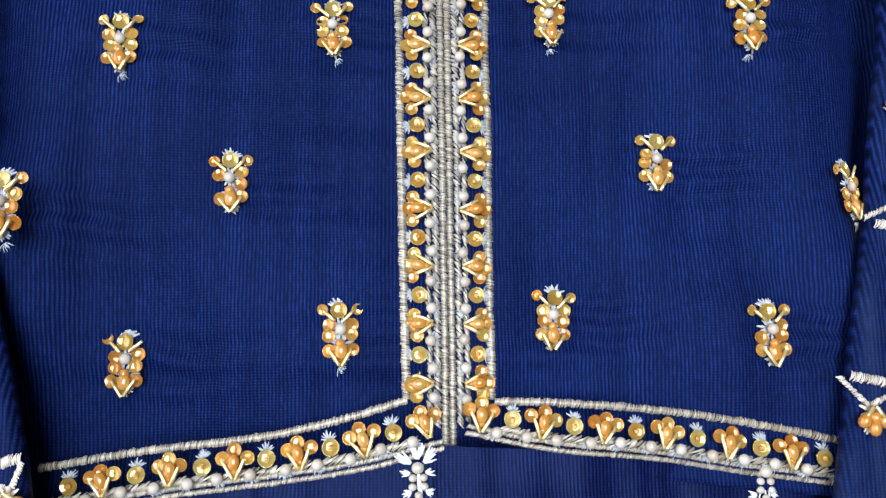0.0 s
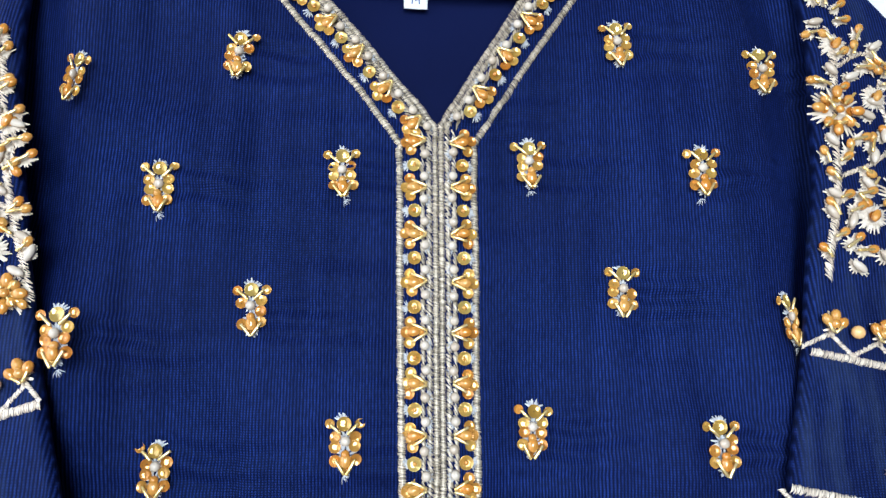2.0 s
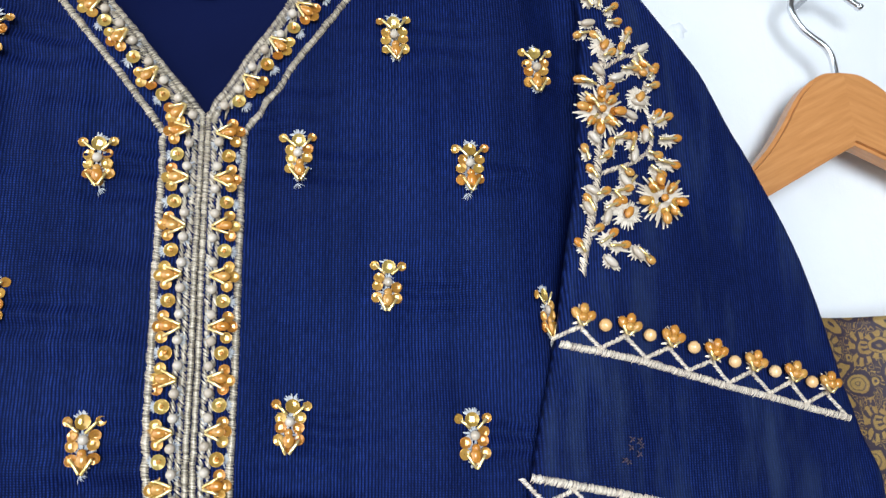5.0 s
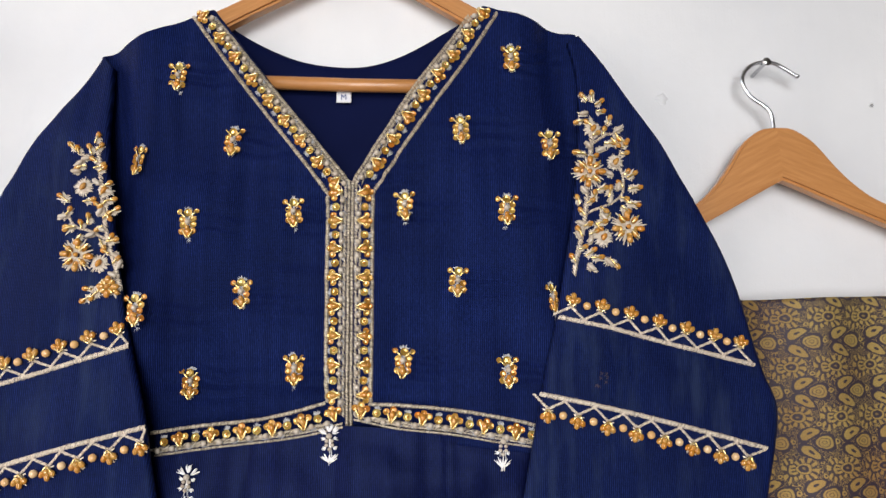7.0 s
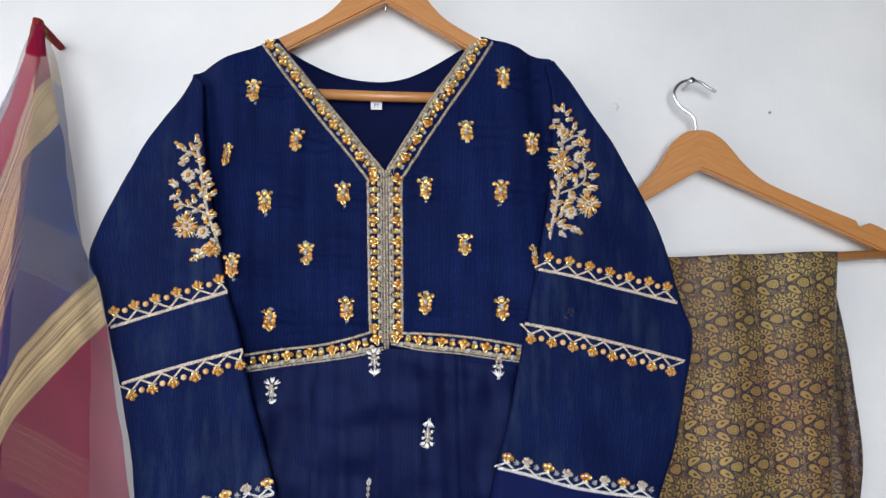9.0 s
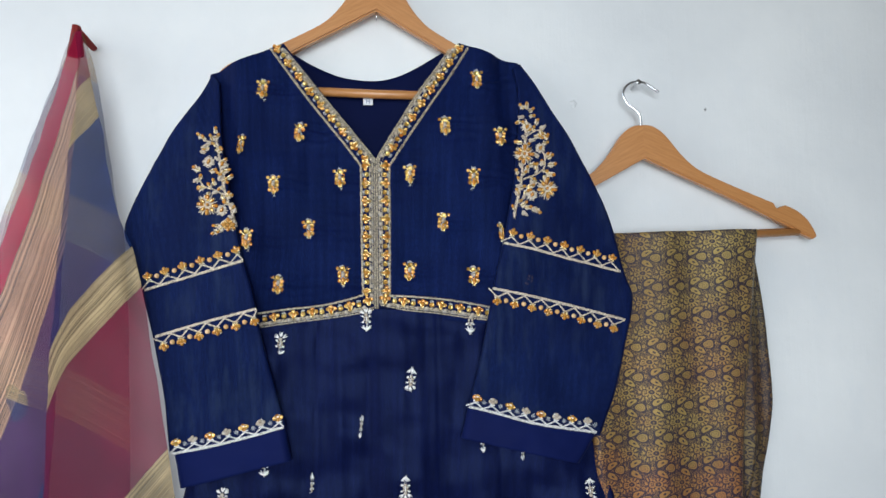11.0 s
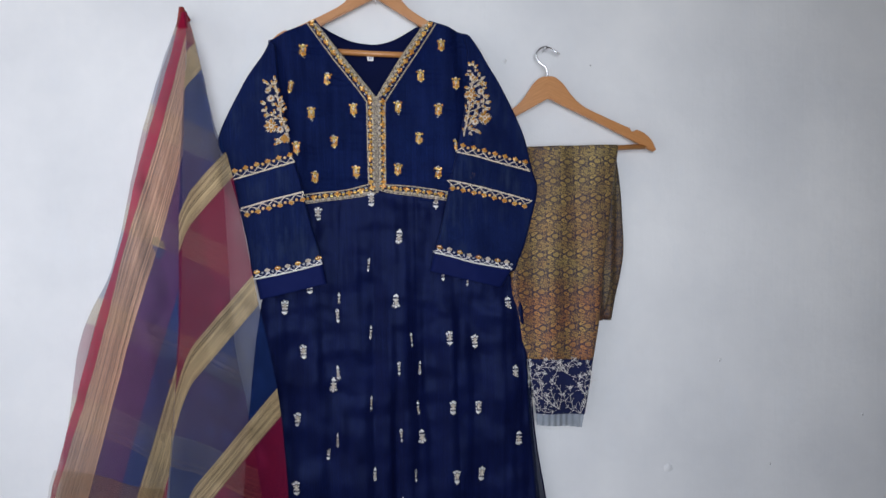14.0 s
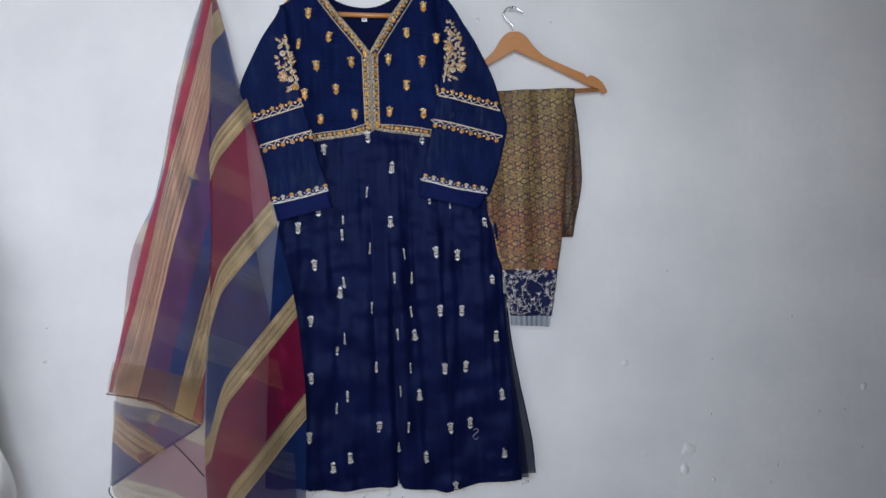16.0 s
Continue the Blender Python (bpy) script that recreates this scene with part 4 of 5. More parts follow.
for sx, seed in ((-1, 103), (1, 104)):
    p = [(CX0 + sx * off, CZ0 - 0.008), (CX1 + sx * off, CZ1 + 0.014)]
    t = kchild(cord("placket_trim", [[(CX0 + sx * 0.0072, CZ0 - 0.004), (CX1 + sx * 0.0072, CZ1 + 0.01)]], 0.0022, body_y, 0.0001, ZARI, kurta, step=0.002, slant=0.8, seed=33))
    beaded_trim(t, p, body_y, sx, 0.0218, 0.0040, seed)

# waist
WL_UP = [(-0.0150, 1.2822), (-0.0370, 1.2760), (-0.0660, 1.2700), (-0.1060, 1.2660), (-0.1410, 1.2610)]
WL_LO = [(-0.0020, 1.2650), (-0.0290, 1.2590), (-0.0570, 1.2550), (-0.0930, 1.2510), (-0.1380, 1.2450)]
WR_UP = [(0.0168, 1.2812), (0.0450, 1.2800), (0.0780, 1.2770), (0.1110, 1.2720), (0.1400, 1.2660)]
WR_LO = [(0.0062, 1.2705), (0.0370, 1.2640), (0.0740, 1.2600), (0.1060, 1.2550), (0.1370, 1.2510)]


def waist_y(x, z):
    return min(body_y(x, z), skirt_y(x, z))


for up, lo, w, sd in ((WL_UP, WL_LO, -0.0024, 41), (WR_UP, WR_LO, 0.0024, 45)):
    kchild(cord("waist_cord", [curve_through(up, 6)], 0.0028, waist_y, 0.0006, ZARI, kurta, seed=sd, label="champagne satin-stitched cord over the waist"))
    kchild(cord("waist_edge", [curve_through(lo, 6), shift(curve_through(lo, 6), w)], 0.0018, waist_y, 0.0006, ZARI, kurta, slant=0.2, seed=sd + 2, label="double champagne cord under the waist"))
for up, lo, side, seed in ((WL_UP, WL_LO, -1, 105), (WR_UP, WR_LO, 1, 106)):
    c = curve_through(mid(lo, up, 0.50), 6)
    g = curve_through(mid(lo, up, 0.26), 6)[2:]
    t = kchild(cord("waist_trim", [g], 0.0030, waist_y, 0.0001, ZARI, kurta, step=0.0018, slant=0.8, seed=35))
    beaded_trim(t, c, waist_y, side, 0.0225, 0.0044, seed, lift=0.0016)


# scattered gold motifs on the front
def gold_motif(x, z, depth, turn, seed, sx=1.0):
    rng = random.Random(seed)
    k = 0.001
    v, f = join([tuft_data(0, 10.5 * k, 4.2 * k, 9, 150, 90, rng), tuft_data(0, 3.4 * k, 4.6 * k, 12, 360, 0, rng), tuft_data(0, -3 * k, 5.0 * k, 12, 360, 0, rng), tuft_data(0, -7.6 * k, 3.0 * k, 9, 200, 270, rng)] +
                ([tuft_data(2 * k * rng.uniform(-1, 1), -11 * k, 3.4 * k, 6, 110, 290 + rng.uniform(-40, 40), rng, 0.00014)] if rng.random() < 0.5 else []))
    m = at(x, z, depth(x, z) - 0.0011, turn, sx, 1.0)
    mot = kchild(child("gold_motif", mesh("gold_motif", v, f, WHITE_THREAD), kurta, m))
    j = lambda a: a * k * 0.86 + rng.uniform(-4, 4) * 1e-4
    child("sequin", SEQ_BIG, mot, flat(j(0), j(11), 0.0010, rng.uniform(0, 360), rng.uniform(-15, 15)))
    for px, py, me in ((-7.4, 11.6, SEQ_SMALL), (7.4, 11.6, SEQ_SMALL), (-4.6, 4.8, SEQ), (4.6, 5.2, SEQ), (-4.4, 0.2, SEQ), (4.4, 0.4, SEQ), (-4.8, -5.6, SEQ), (4.8, -5.6, SEQ), (0.2, -9.0, SEQ_SMALL)):
        if rng.random() > 0.04:
            child("sequin", me, mot, flat(j(px), j(py), 0.0006 + rng.random() * 0.0006, rng.uniform(0, 360), rng.uniform(-20, 20)))
    child("pearl", PEARL_M, mot, flat(j(0), j(3.0), 0.0008))
    child("bead", BEAD_M, mot, flat(j(0), j(-2.6), 0.0010))
    child("bead", BEAD_M, mot, Matrix.Translation((j(0), j(-6.0), 0.0010)) @ Matrix.Diagonal((1.3, 1.7, 1.0, 1)))
    for s in (-1, 1):
        bugle(mot, (j(s * 6.8), j(11.2)), (j(s * 1.6), j(6.2)), z=0.0020)
        bugle(mot, (j(s * 4.6), j(-5.4)), (j(s * 0.5), j(-12.2)), z=0.0020)
    return mot


GOLD = [(-0.1360, 1.5310), (0.1250, 1.5470), (-0.0920, 1.4790), (0.0850, 1.4870), (-0.1220, 1.4140), (-0.0430, 1.4230), (0.0420, 1.4280), (0.1190, 1.4230), (-0.0800, 1.3610), (0.0820, 1.3700), (-0.1170, 1.2950), (-0.0390, 1.3050), (0.0410, 1.3100), (0.1180, 1.3030), (0.1530, 1.4740)]
TURNS = [-4, 3, -5, 4, 2, 3, 3, 0, 3, -2, 0, 2, -3, 2, 2]
for i, (p, a) in enumerate(zip(GOLD, TURNS)):
    gold_motif(p[0], p[1], body_y, a, 200 + i)
for i, (p, a, s) in enumerate(zip([(-0.1600, 1.4610), (-0.1490, 1.3470), (0.1520, 1.3560)], (-10, 3, 8), (0.62, 0.95, 0.55))):
    gold_motif(p[0], p[1], lambda x, z: min(body_y(x, z), (-0.056 if z < 1.4 else -0.046) if x < 0 else -0.046), a, 230 + i, s)


# silver sprigs on the skirt
def sprig_mesh(seed):
    """A crown of three lobes over a leafy stem that ends in an arrow tip."""
    rng = random.Random(seed)
    k = 0.001
    parts = [tuft_data(0, 8 * k, 6 * k, 11, 50.0, 90, rng, 0.00035), tuft_data(-1.5 * k, 7 * k, 6 * k, 8, 42.5, 140, rng, 0.00035), tuft_data(1.5 * k, 7 * k, 6 * k, 8, 42.5, 40, rng, 0.00035),
             tuft_data(-2 * k, 4 * k, 3.5 * k, 6, 62.5, 175, rng, 0.00030), tuft_data(2 * k, 4 * k, 3.5 * k, 6, 62.5, 5, rng, 0.00030), tuft_data(0, 8 * k, 15 * k, 4, 7.5, 270, rng, 0.00030),
             tuft_data(-2.0 * k, -2 * k, 3.2 * k, 6, 75.0, 195, rng, 0.00030), tuft_data(2.0 * k, -2 * k, 3.2 * k, 6, 75.0, -15, rng, 0.00030),
             tuft_data(0, -13 * k, 7.5 * k, 8, 30.0, 126, rng, 0.00035), tuft_data(0, -13 * k, 7.5 * k, 8, 30.0, 54, rng, 0.00035), tuft_data(0, -6 * k, 8.5 * k, 6, 12.5, 270, rng, 0.00035)]
    v, f = join(parts)
    return mesh("silver_sprig", v, f, SILVER)


SPRIGS = [sprig_mesh(s) for s in (1, 2, 3, 4)]


def silver_sprig(i, x, z, turn, sx):
    m = at(x, z, skirt_y(x, z) - 0.0012, turn, sx, 1.0)
    s = kchild(child("silver_sprig", SPRIGS[i % 4], kurta, m))
    for px, py, me in ((-1.7, 2.6, PEARL_S), (1.7, 2.6, PEARL_S), (-1.9, -0.4, PEARL_S), (1.9, -0.4, PEARL_S), (0, -3.2, PEARL_S), (0, 6.0, PEARL_M)):
        child("pearl", me, s, flat(px * 1e-3, py * 1e-3, 0.0006))


UPR = [(0.0420, 1.1820), (0.0350, 1.0580), (0.2560, 1.0480), (-0.0860, 0.8970), (0.2700, 0.9120), (0.0840, 0.7910), (0.2770, 0.7800), (0.0910, 0.6480), (0.2870, 0.6400), (-0.1150, 0.4890), (-0.0750, 0.5100), (0.1020, 0.4990), (0.2900, 0.5000)]
DWN = [(-0.1120, 1.2250), (-0.0110, 1.2530), (0.1140, 1.2490), (0.1390, 0.9830), (0.1900, 0.9740), (-0.1760, 1.0480), (-0.1420, 0.9620), (0.1450, 0.8460), (0.1970, 0.8430), (-0.1540, 0.8320), (0.1520, 0.7090), (0.2030, 0.7090), (-0.1580, 0.7010), (-0.0050, 0.5770), (0.1620, 0.5670), (0.2100, 0.5730), (-0.1670, 0.5630), (-0.1290, 1.0870), (0.1710, 0.4240)]
NAR = [(-0.0170, 1.1270), (-0.0740, 1.0610), (-0.0770, 1.0300), (-0.0140, 0.9970), (0.0400, 0.9270), (-0.0770, 0.9200), (-0.0140, 0.8590), (0.0770, 0.8460), (-0.0970, 0.7630), (-0.0790, 0.7890), (0.0440, 0.7940), (-0.0080, 0.7190), (0.0720, 0.7130), (-0.1030, 0.6250), (-0.0770, 0.6530), (0.0470, 0.6590), (0.0630, 0.5750), (0.0390, 0.5270), (0.0650, 0.9810), (0.0810, 0.9250), (0.1270, 1.1080), (0.1760, 1.0970)]
for i, p in enumerate(UPR):
    silver_sprig(i, p[0], p[1], 180 + (i * 37 % 11) - 5, 1.08)
for i, p in enumerate(DWN):
    silver_sprig(i + 1, p[0], p[1], (i * 29 % 11) - 5, 1.08)
for i, p in enumerate(NAR):
    silver_sprig(i + 2, p[0], p[1], 180 * (i % 2) + (i * 31 % 13) - 6, 0.34 + 0.12 * (i % 3))


# sleeve bands: a cord, a lattice of braids and beaded flowers
def sleeve_band(path, depth, side, pitch, seed, silver=False, reach=0.0165):
    p = curve_through(path, 8)
    rng = random.Random(seed)
    mat = SILVER if silver else BRAID
    band = kchild(cord("sleeve_band", [p], 0.0034, depth, 0.0006, mat, kurta, slant=0.10, seed=seed, label="gold braid lattice with amber beaded flowers" if not silver else "silver braid lattice with white and amber flowers"))
    lat = []
    spots = resample(p, pitch)
    for i, (q, d) in enumerate(spots):
        nrm = Vector((-d.y, d.x)) * side
        c = q + d * pitch * 0.35 + nrm * reach * 0.55
        rest = (p[-1] - q).length
        if rest < pitch * 0.4:
            continue
        for s in (-1, 1):
            e = c + d * min(s * pitch * 0.56, rest - pitch * 0.35) - nrm * reach * 0.5
            lat.append(stitch_data([tuple(c), tuple(e)], 0.0020, depth, 0.0004, 0.0007, 0.25, seed + i))
        ang = math.degrees(math.atan2(nrm.y, nrm.x)) - 90 + rng.uniform(-9, 9)
        m = at(c.x + nrm.x * 0.003, c.y + nrm.y * 0.003, depth(c.x, c.y) - 0.0012, ang)
        v, f = join([tuft_data(0, 0.001, 0.0052, 11, 150, 90, rng, 0.0006), tuft_data(0, -0.001, 0.0040, 8, 360, 0, rng, 0.0006)])
        child("flower_base", mesh("flower_base", v, f, SILVER if silver else STEM), band, m)
        if silver and i % 2:
            for x, y in ((-3.4, 2.4), (3.4, 2.4), (0, 4.6), (0, 0.5)):
                child("pearl", PEARL_M, band, m @ flat(x * 1e-3, y * 1e-3, 0))
        elif silver:
            for x, y in ((-3.4, 2.4), (3.4, 2.4), (0, 4.6), (0, 0.5)):
                child("sequin", SEQ, band, m @ flat(x * 1e-3, y * 1e-3, 0.0006, 40 * x, 12))
        else:
            for x, y, r in ((-3.3, 1.9, 35), (3.3, 1.9, -35), (0, 4.4, 0)):
                child("bead", BEAD_M, band, m @ Matrix.Translation((x * 1e-3, y * 1e-3, 0.0004)) @ Matrix.Rotation(radians(r), 4, "Z") @ Matrix.Diagonal((1.15, 1.5, 1.2, 1)))
            child("bead", BEAD_M, band, m @ Matrix.Translation((0, 0.0008, 0.0012)) @ Matrix.Scale(1.1, 4))
            for s in (-1, 1):
                bugle(band, (s * 4.2e-3, 1.8e-3), (s * 0.3e-3, -3.0e-3), z=0.0020, base=m)
        g = q + d * pitch * 0.85 + nrm * reach * 0.70
        if i == len(spots) - 1:
            continue
        if not silver:
            child("pearl", PEARL_G, band, at(g.x, g.y, depth(g.x, g.y) - 0.0006))
        else:
            v, f = tuft_data(0, 0, 0.004, 7, 360, 0, rng)
            child("thread_tuft", mesh("thread_tuft", v, f, WHITE_THREAD), band, at(g.x, g.y, depth(g.x, g.y) - 0.0006, 0, 0.8, 0.8))
    v, f = join(lat)
    child("lattice", mesh("lattice", v, f, SILVER if silver else BRAID), band)


sleeve_band([(0.1540, 1.3430), (0.1930, 1.3350), (0.2270, 1.3260), (0.2610, 1.3180), (0.2990, 1.3090)], SR, 1, 0.0213, 301)
sleeve_band([(0.1390, 1.2890), (0.1880, 1.2790), (0.2460, 1.2650), (0.3030, 1.2500)], SR, -1, 0.0213, 302)
sleeve_band([(0.1090, 1.1510), (0.1420, 1.1430), (0.1880, 1.1300), (0.2620, 1.1170)], SR, 1, 0.0196, 303, True, 0.012)
sleeve_band([(-0.2660, 1.2900), (-0.2170, 1.3040), (-0.1530, 1.3230)], SL, 1, 0.0213, 304)
sleeve_band([(-0.2520, 1.2360), (-0.2030, 1.2500), (-0.1370, 1.2670)], SL, -1, 0.0213, 305)
sleeve_band([(-0.2290, 1.1040), (-0.1680, 1.1160), (-0.1040, 1.1320)], SL, 1, 0.0196, 306, True, 0.012)


# the flowering vines on the sleeves
def leaf(parent, x, z, turn, length, depth, seed, rich=True):
    """A satin-stitched leaf with a bugle and an amber bead, or a long white drop, laid on it."""
    rng = random.Random(seed)
    m = at(x, z, depth(x, z) - 0.0006, turn)
    v, f = join([tuft_data(length * 0.10, 0.0, length * 0.95, 9, 30, 0, rng, 0.0006), tuft_data(length * 0.45, 0, length * 0.40, 12, 360, 0, rng, 0.0005), tuft_data(length * 0.05, 0, length * 0.6, 7, 70, 0, rng, 0.0005)])
    lf = child("leaf", mesh("leaf", v, f, CREAM), parent, m)
    if rich:
        if seed % 4 == 0:
            child("pearl", PEARL_M, parent, m @ Matrix.Translation((length * 0.55, 0, 0.0008)) @ Matrix.Diagonal((1.8, 0.85, 0.9, 1)))
        else:
            child("bead", BEAD_M, parent, m @ Matrix.Translation((length * 0.92, 0, 0.0006)) @ Matrix.Diagonal((1.35, 1.05, 1.0, 1)))
            bugle(parent, (length * 0.05, 0.0006), (length * 0.85, -0.0003), z=0.0022, base=m)
    return lf


def daisy(parent, x, z, r, depth, seed):
    rng = random.Random(seed)
    v, f = join([tuft_data(0, 0, r * 0.86, 46, 360, 0, rng, 0.0005), tuft_data(0, 0, r * 0.70, 34, 360, 7, rng, 0.0006)])
    m = at(x, z, depth(x, z) - 0.0012)
    child("daisy", mesh("daisy", v, f, CREAM), parent, m)
    child("sequin", SEQ_SMALL, parent, m @ flat(0, 0, 0.0012))
    child("bead", BEAD_M, parent, m @ Matrix.Translation((0.0003, 0, 0.0014)) @ Matrix.Rotation(radians(60), 4, "Z") @ Matrix.Diagonal((1.7, 1.0, 1.0, 1)))


def star(parent, x, z, r, depth, seed):
    rng = random.Random(seed)
    v, f = join([tuft_data(0, 0, r, 36, 360, 0, rng, 0.0008)])
    m = at(x, z, depth(x, z) - 0.0012)
    child("star_flower", mesh("star_flower", v, f, CREAM), parent, m)
    for i in range(8):
        a = 2 * math.pi * (i + rng.uniform(-0.2, 0.2)) / 8
        p = Vector((math.cos(a), math.sin(a)))
        if i % 2:
            bugle(parent, p * r * 0.3, p * r * 0.92, z=0.0028, base=m)
            child("bead", BEAD_M, parent, m @ Matrix.Translation((p.x * r * 0.62, p.y * r * 0.62, 0.0008)) @ Matrix.Scale(1.2, 4))
        else:
            child("bead", BEAD_M, parent, m @ Matrix.Translation((p.x * r * 0.74, p.y * r * 0.74, 0.0010)) @ Matrix.Rotation(a, 4, "Z") @ Matrix.Diagonal((1.7, 1.25, 1.1, 1)))
        child("sequin", SEQ_SMALL, parent, m @ flat(p.x * r * 0.5, p.y * r * 0.5, 0.0012, 0, rng.uniform(-20, 20)))
    child("bead", BEAD_M, parent, m @ flat(0, 0, 0.0024))


def vine(depth, stems, leaves, daisies, stars, seed):
    v, f = join([stitch_data(curve_through(s, 8), w, depth, 0.0008, 0.0008, 0.5, seed + i) for i, (s, w) in enumerate(stems)])
    vn = kchild(child("vine_embroidery", mesh("vine_embroidery", v, f, STEM), kurta, None, "champagne vine with white daisies and amber beads"))
    k = 0
    for st, w in stems:
        for q, d in resample(curve_through(st, 8), 0.0088)[1:]:
            k += 1
            sg = 1 if k % 2 else -1
            a = math.degrees(math.atan2(d.y, d.x)) + sg * 48
            leaf(vn, q.x, q.y, a, 0.0062, depth, seed * 11 + k)
    for i, (p, a, l) in enumerate(leaves):
        leaf(vn, p[0], p[1], a, l, depth, seed * 7 + i)
    for i, (p, r) in enumerate(daisies):
        daisy(vn, p[0], p[1], r, depth, seed + 50 + i)
    for i, (p, r) in enumerate(stars):
        star(vn, p[0], p[1], r, depth, seed + 80 + i)


vine(SR,
     [([(0.1660, 1.3740), (0.1700, 1.3930), (0.1750, 1.4150), (0.1780, 1.4380), (0.1800, 1.4540), (0.1830, 1.4770), (0.1840, 1.4950)], 0.0038), ([(0.1780, 1.4200), (0.1850, 1.4230), (0.1950, 1.4270), (0.2040, 1.4340), (0.2060, 1.4430), (0.2050, 1.4520), (0.2020, 1.4590), (0.2050, 1.4680)], 0.0022), ([(0.1840, 1.4740), (0.1900, 1.4780), (0.1960, 1.4810), (0.2020, 1.4810)], 0.0022), ([(0.1700, 1.3910), (0.1750, 1.3950), (0.1800, 1.3970)], 0.0020), ([(0.1740, 1.4070), (0.1790, 1.4100), (0.1830, 1.4110)], 0.0018)],
     list(zip([(0.1850, 1.5070), (0.1820, 1.5080), (0.1870, 1.5040), (0.1820, 1.4990), (0.1870, 1.4990), (0.1780, 1.4930), (0.1950, 1.4870), (0.1990, 1.4820), (0.2000, 1.4780), (0.1960, 1.4770), (0.1910, 1.4720), (0.1850, 1.4670), (0.1790, 1.4640), (0.1760, 1.4650), (0.2060, 1.4690), (0.1990, 1.4480), (0.2080, 1.4460), (0.2080, 1.4380), (0.2060, 1.4280), (0.2010, 1.4360), (0.1940, 1.4310), (0.2020, 1.4250), (0.1940, 1.4200), (0.1860, 1.4200), (0.1820, 1.4270), (0.1840, 1.4360), (0.1720, 1.4250), (0.1760, 1.4090), (0.1820, 1.4100), (0.1730, 1.4010), (0.1770, 1.4020), (0.1880, 1.3870), (0.1910, 1.3850), (0.1740, 1.3860), (0.1780, 1.3850), (0.1750, 1.3820)],
              (90, 130, 40, 190, 10, 200, 70, 30, -30, -40, 10, 20, 160, 170, 60, 150, 35, 10, -10, 80, 80, -30, -120, -50, 80, 20, 110, 150, 20, 120, 30, -50, -40, 40, 10, -40),
              (0.009, 0.008, 0.008, 0.007, 0.007, 0.007, 0.008, 0.009, 0.010, 0.009, 0.009, 0.008, 0.008, 0.007, 0.008, 0.008, 0.009, 0.011, 0.011, 0.008, 0.009, 0.008, 0.008, 0.008, 0.009, 0.009, 0.007, 0.008, 0.009, 0.008, 0.008, 0.010, 0.009, 0.010, 0.009, 0.009))),
     list(zip([(0.1840, 1.4850), (0.2000, 1.4590), (0.1880, 1.4010)], (0.0078, 0.0072, 0.0085))), list(zip([(0.1800, 1.4510), (0.2070, 1.4090)], (0.0125, 0.0125))), 3)
vine(SL,
     [([(-0.1620, 1.3640), (-0.1680, 1.3840), (-0.1750, 1.4040), (-0.1800, 1.4310), (-0.1840, 1.4560), (-0.1880, 1.4710)], 0.0034), ([(-0.1750, 1.4000), (-0.1870, 1.4060), (-0.1990, 1.4100), (-0.2050, 1.4180)], 0.0022), ([(-0.1840, 1.4560), (-0.1930, 1.4630), (-0.2000, 1.4650)], 0.0022), ([(-0.1670, 1.3740), (-0.1760, 1.3690), (-0.1830, 1.3620)], 0.0022), ([(-0.1820, 1.4440), (-0.1760, 1.4310), (-0.1770, 1.4100)], 0.0018)],
     list(zip([(-0.2010, 1.4670), (-0.1960, 1.4600), (-0.1880, 1.4720), (-0.1930, 1.4560), (-0.1870, 1.4520), (-0.1970, 1.4510), (-0.1800, 1.4370), (-0.1770, 1.4270), (-0.2030, 1.4280), (-0.2030, 1.4180), (-0.1930, 1.4270), (-0.1970, 1.4100), (-0.1920, 1.4040), (-0.1830, 1.4160), (-0.1790, 1.4000), (-0.1870, 1.4100), (-0.1740, 1.3970), (-0.1700, 1.3900), (-0.1760, 1.3640), (-0.1810, 1.3590), (-0.1710, 1.3670), (-0.1640, 1.3780), (-0.1730, 1.4180), (-0.1890, 1.4640)],
              (140, 220, 80, 200, 30, 180, 40, 20, 150, 190, 20, 200, 240, 60, 300, 100, 20, 330, 230, 210, 320, 70, 40, 120),
              (0.009, 0.008, 0.008, 0.008, 0.008, 0.007, 0.008, 0.008, 0.010, 0.009, 0.008, 0.009, 0.008, 0.009, 0.008, 0.008, 0.008, 0.008, 0.010, 0.009, 0.010, 0.006, 0.008, 0.008))),
     list(zip([(-0.1940, 1.4390), (-0.1780, 1.3820), (-0.1780, 1.4360)], (0.0082, 0.0082, 0.006))), list(zip([(-0.1940, 1.3880), (-0.1700, 1.3650)], (0.0125, 0.007))), 5)


# picot lace along the hem
def picot(path, depth):
    parts = []
    for q, d in resample(path, 0.0085):
        n = Vector((d.y, -d.x))
        y = depth(q.x, q.y) + 0.001
        tri = [q - d * 0.0028, q + n * 0.0055, q + d * 0.0028]
        parts.append(tube_data([(p.x, y, p.y) for p in tri], 0.0009, 5))
        parts.append(tube_data([((q - d * 0.0043).x, y, (q - d * 0.0043).y), ((q + d * 0.0043).x, y, (q + d * 0.0043).y)], 0.0011, 5))
    return join(parts)


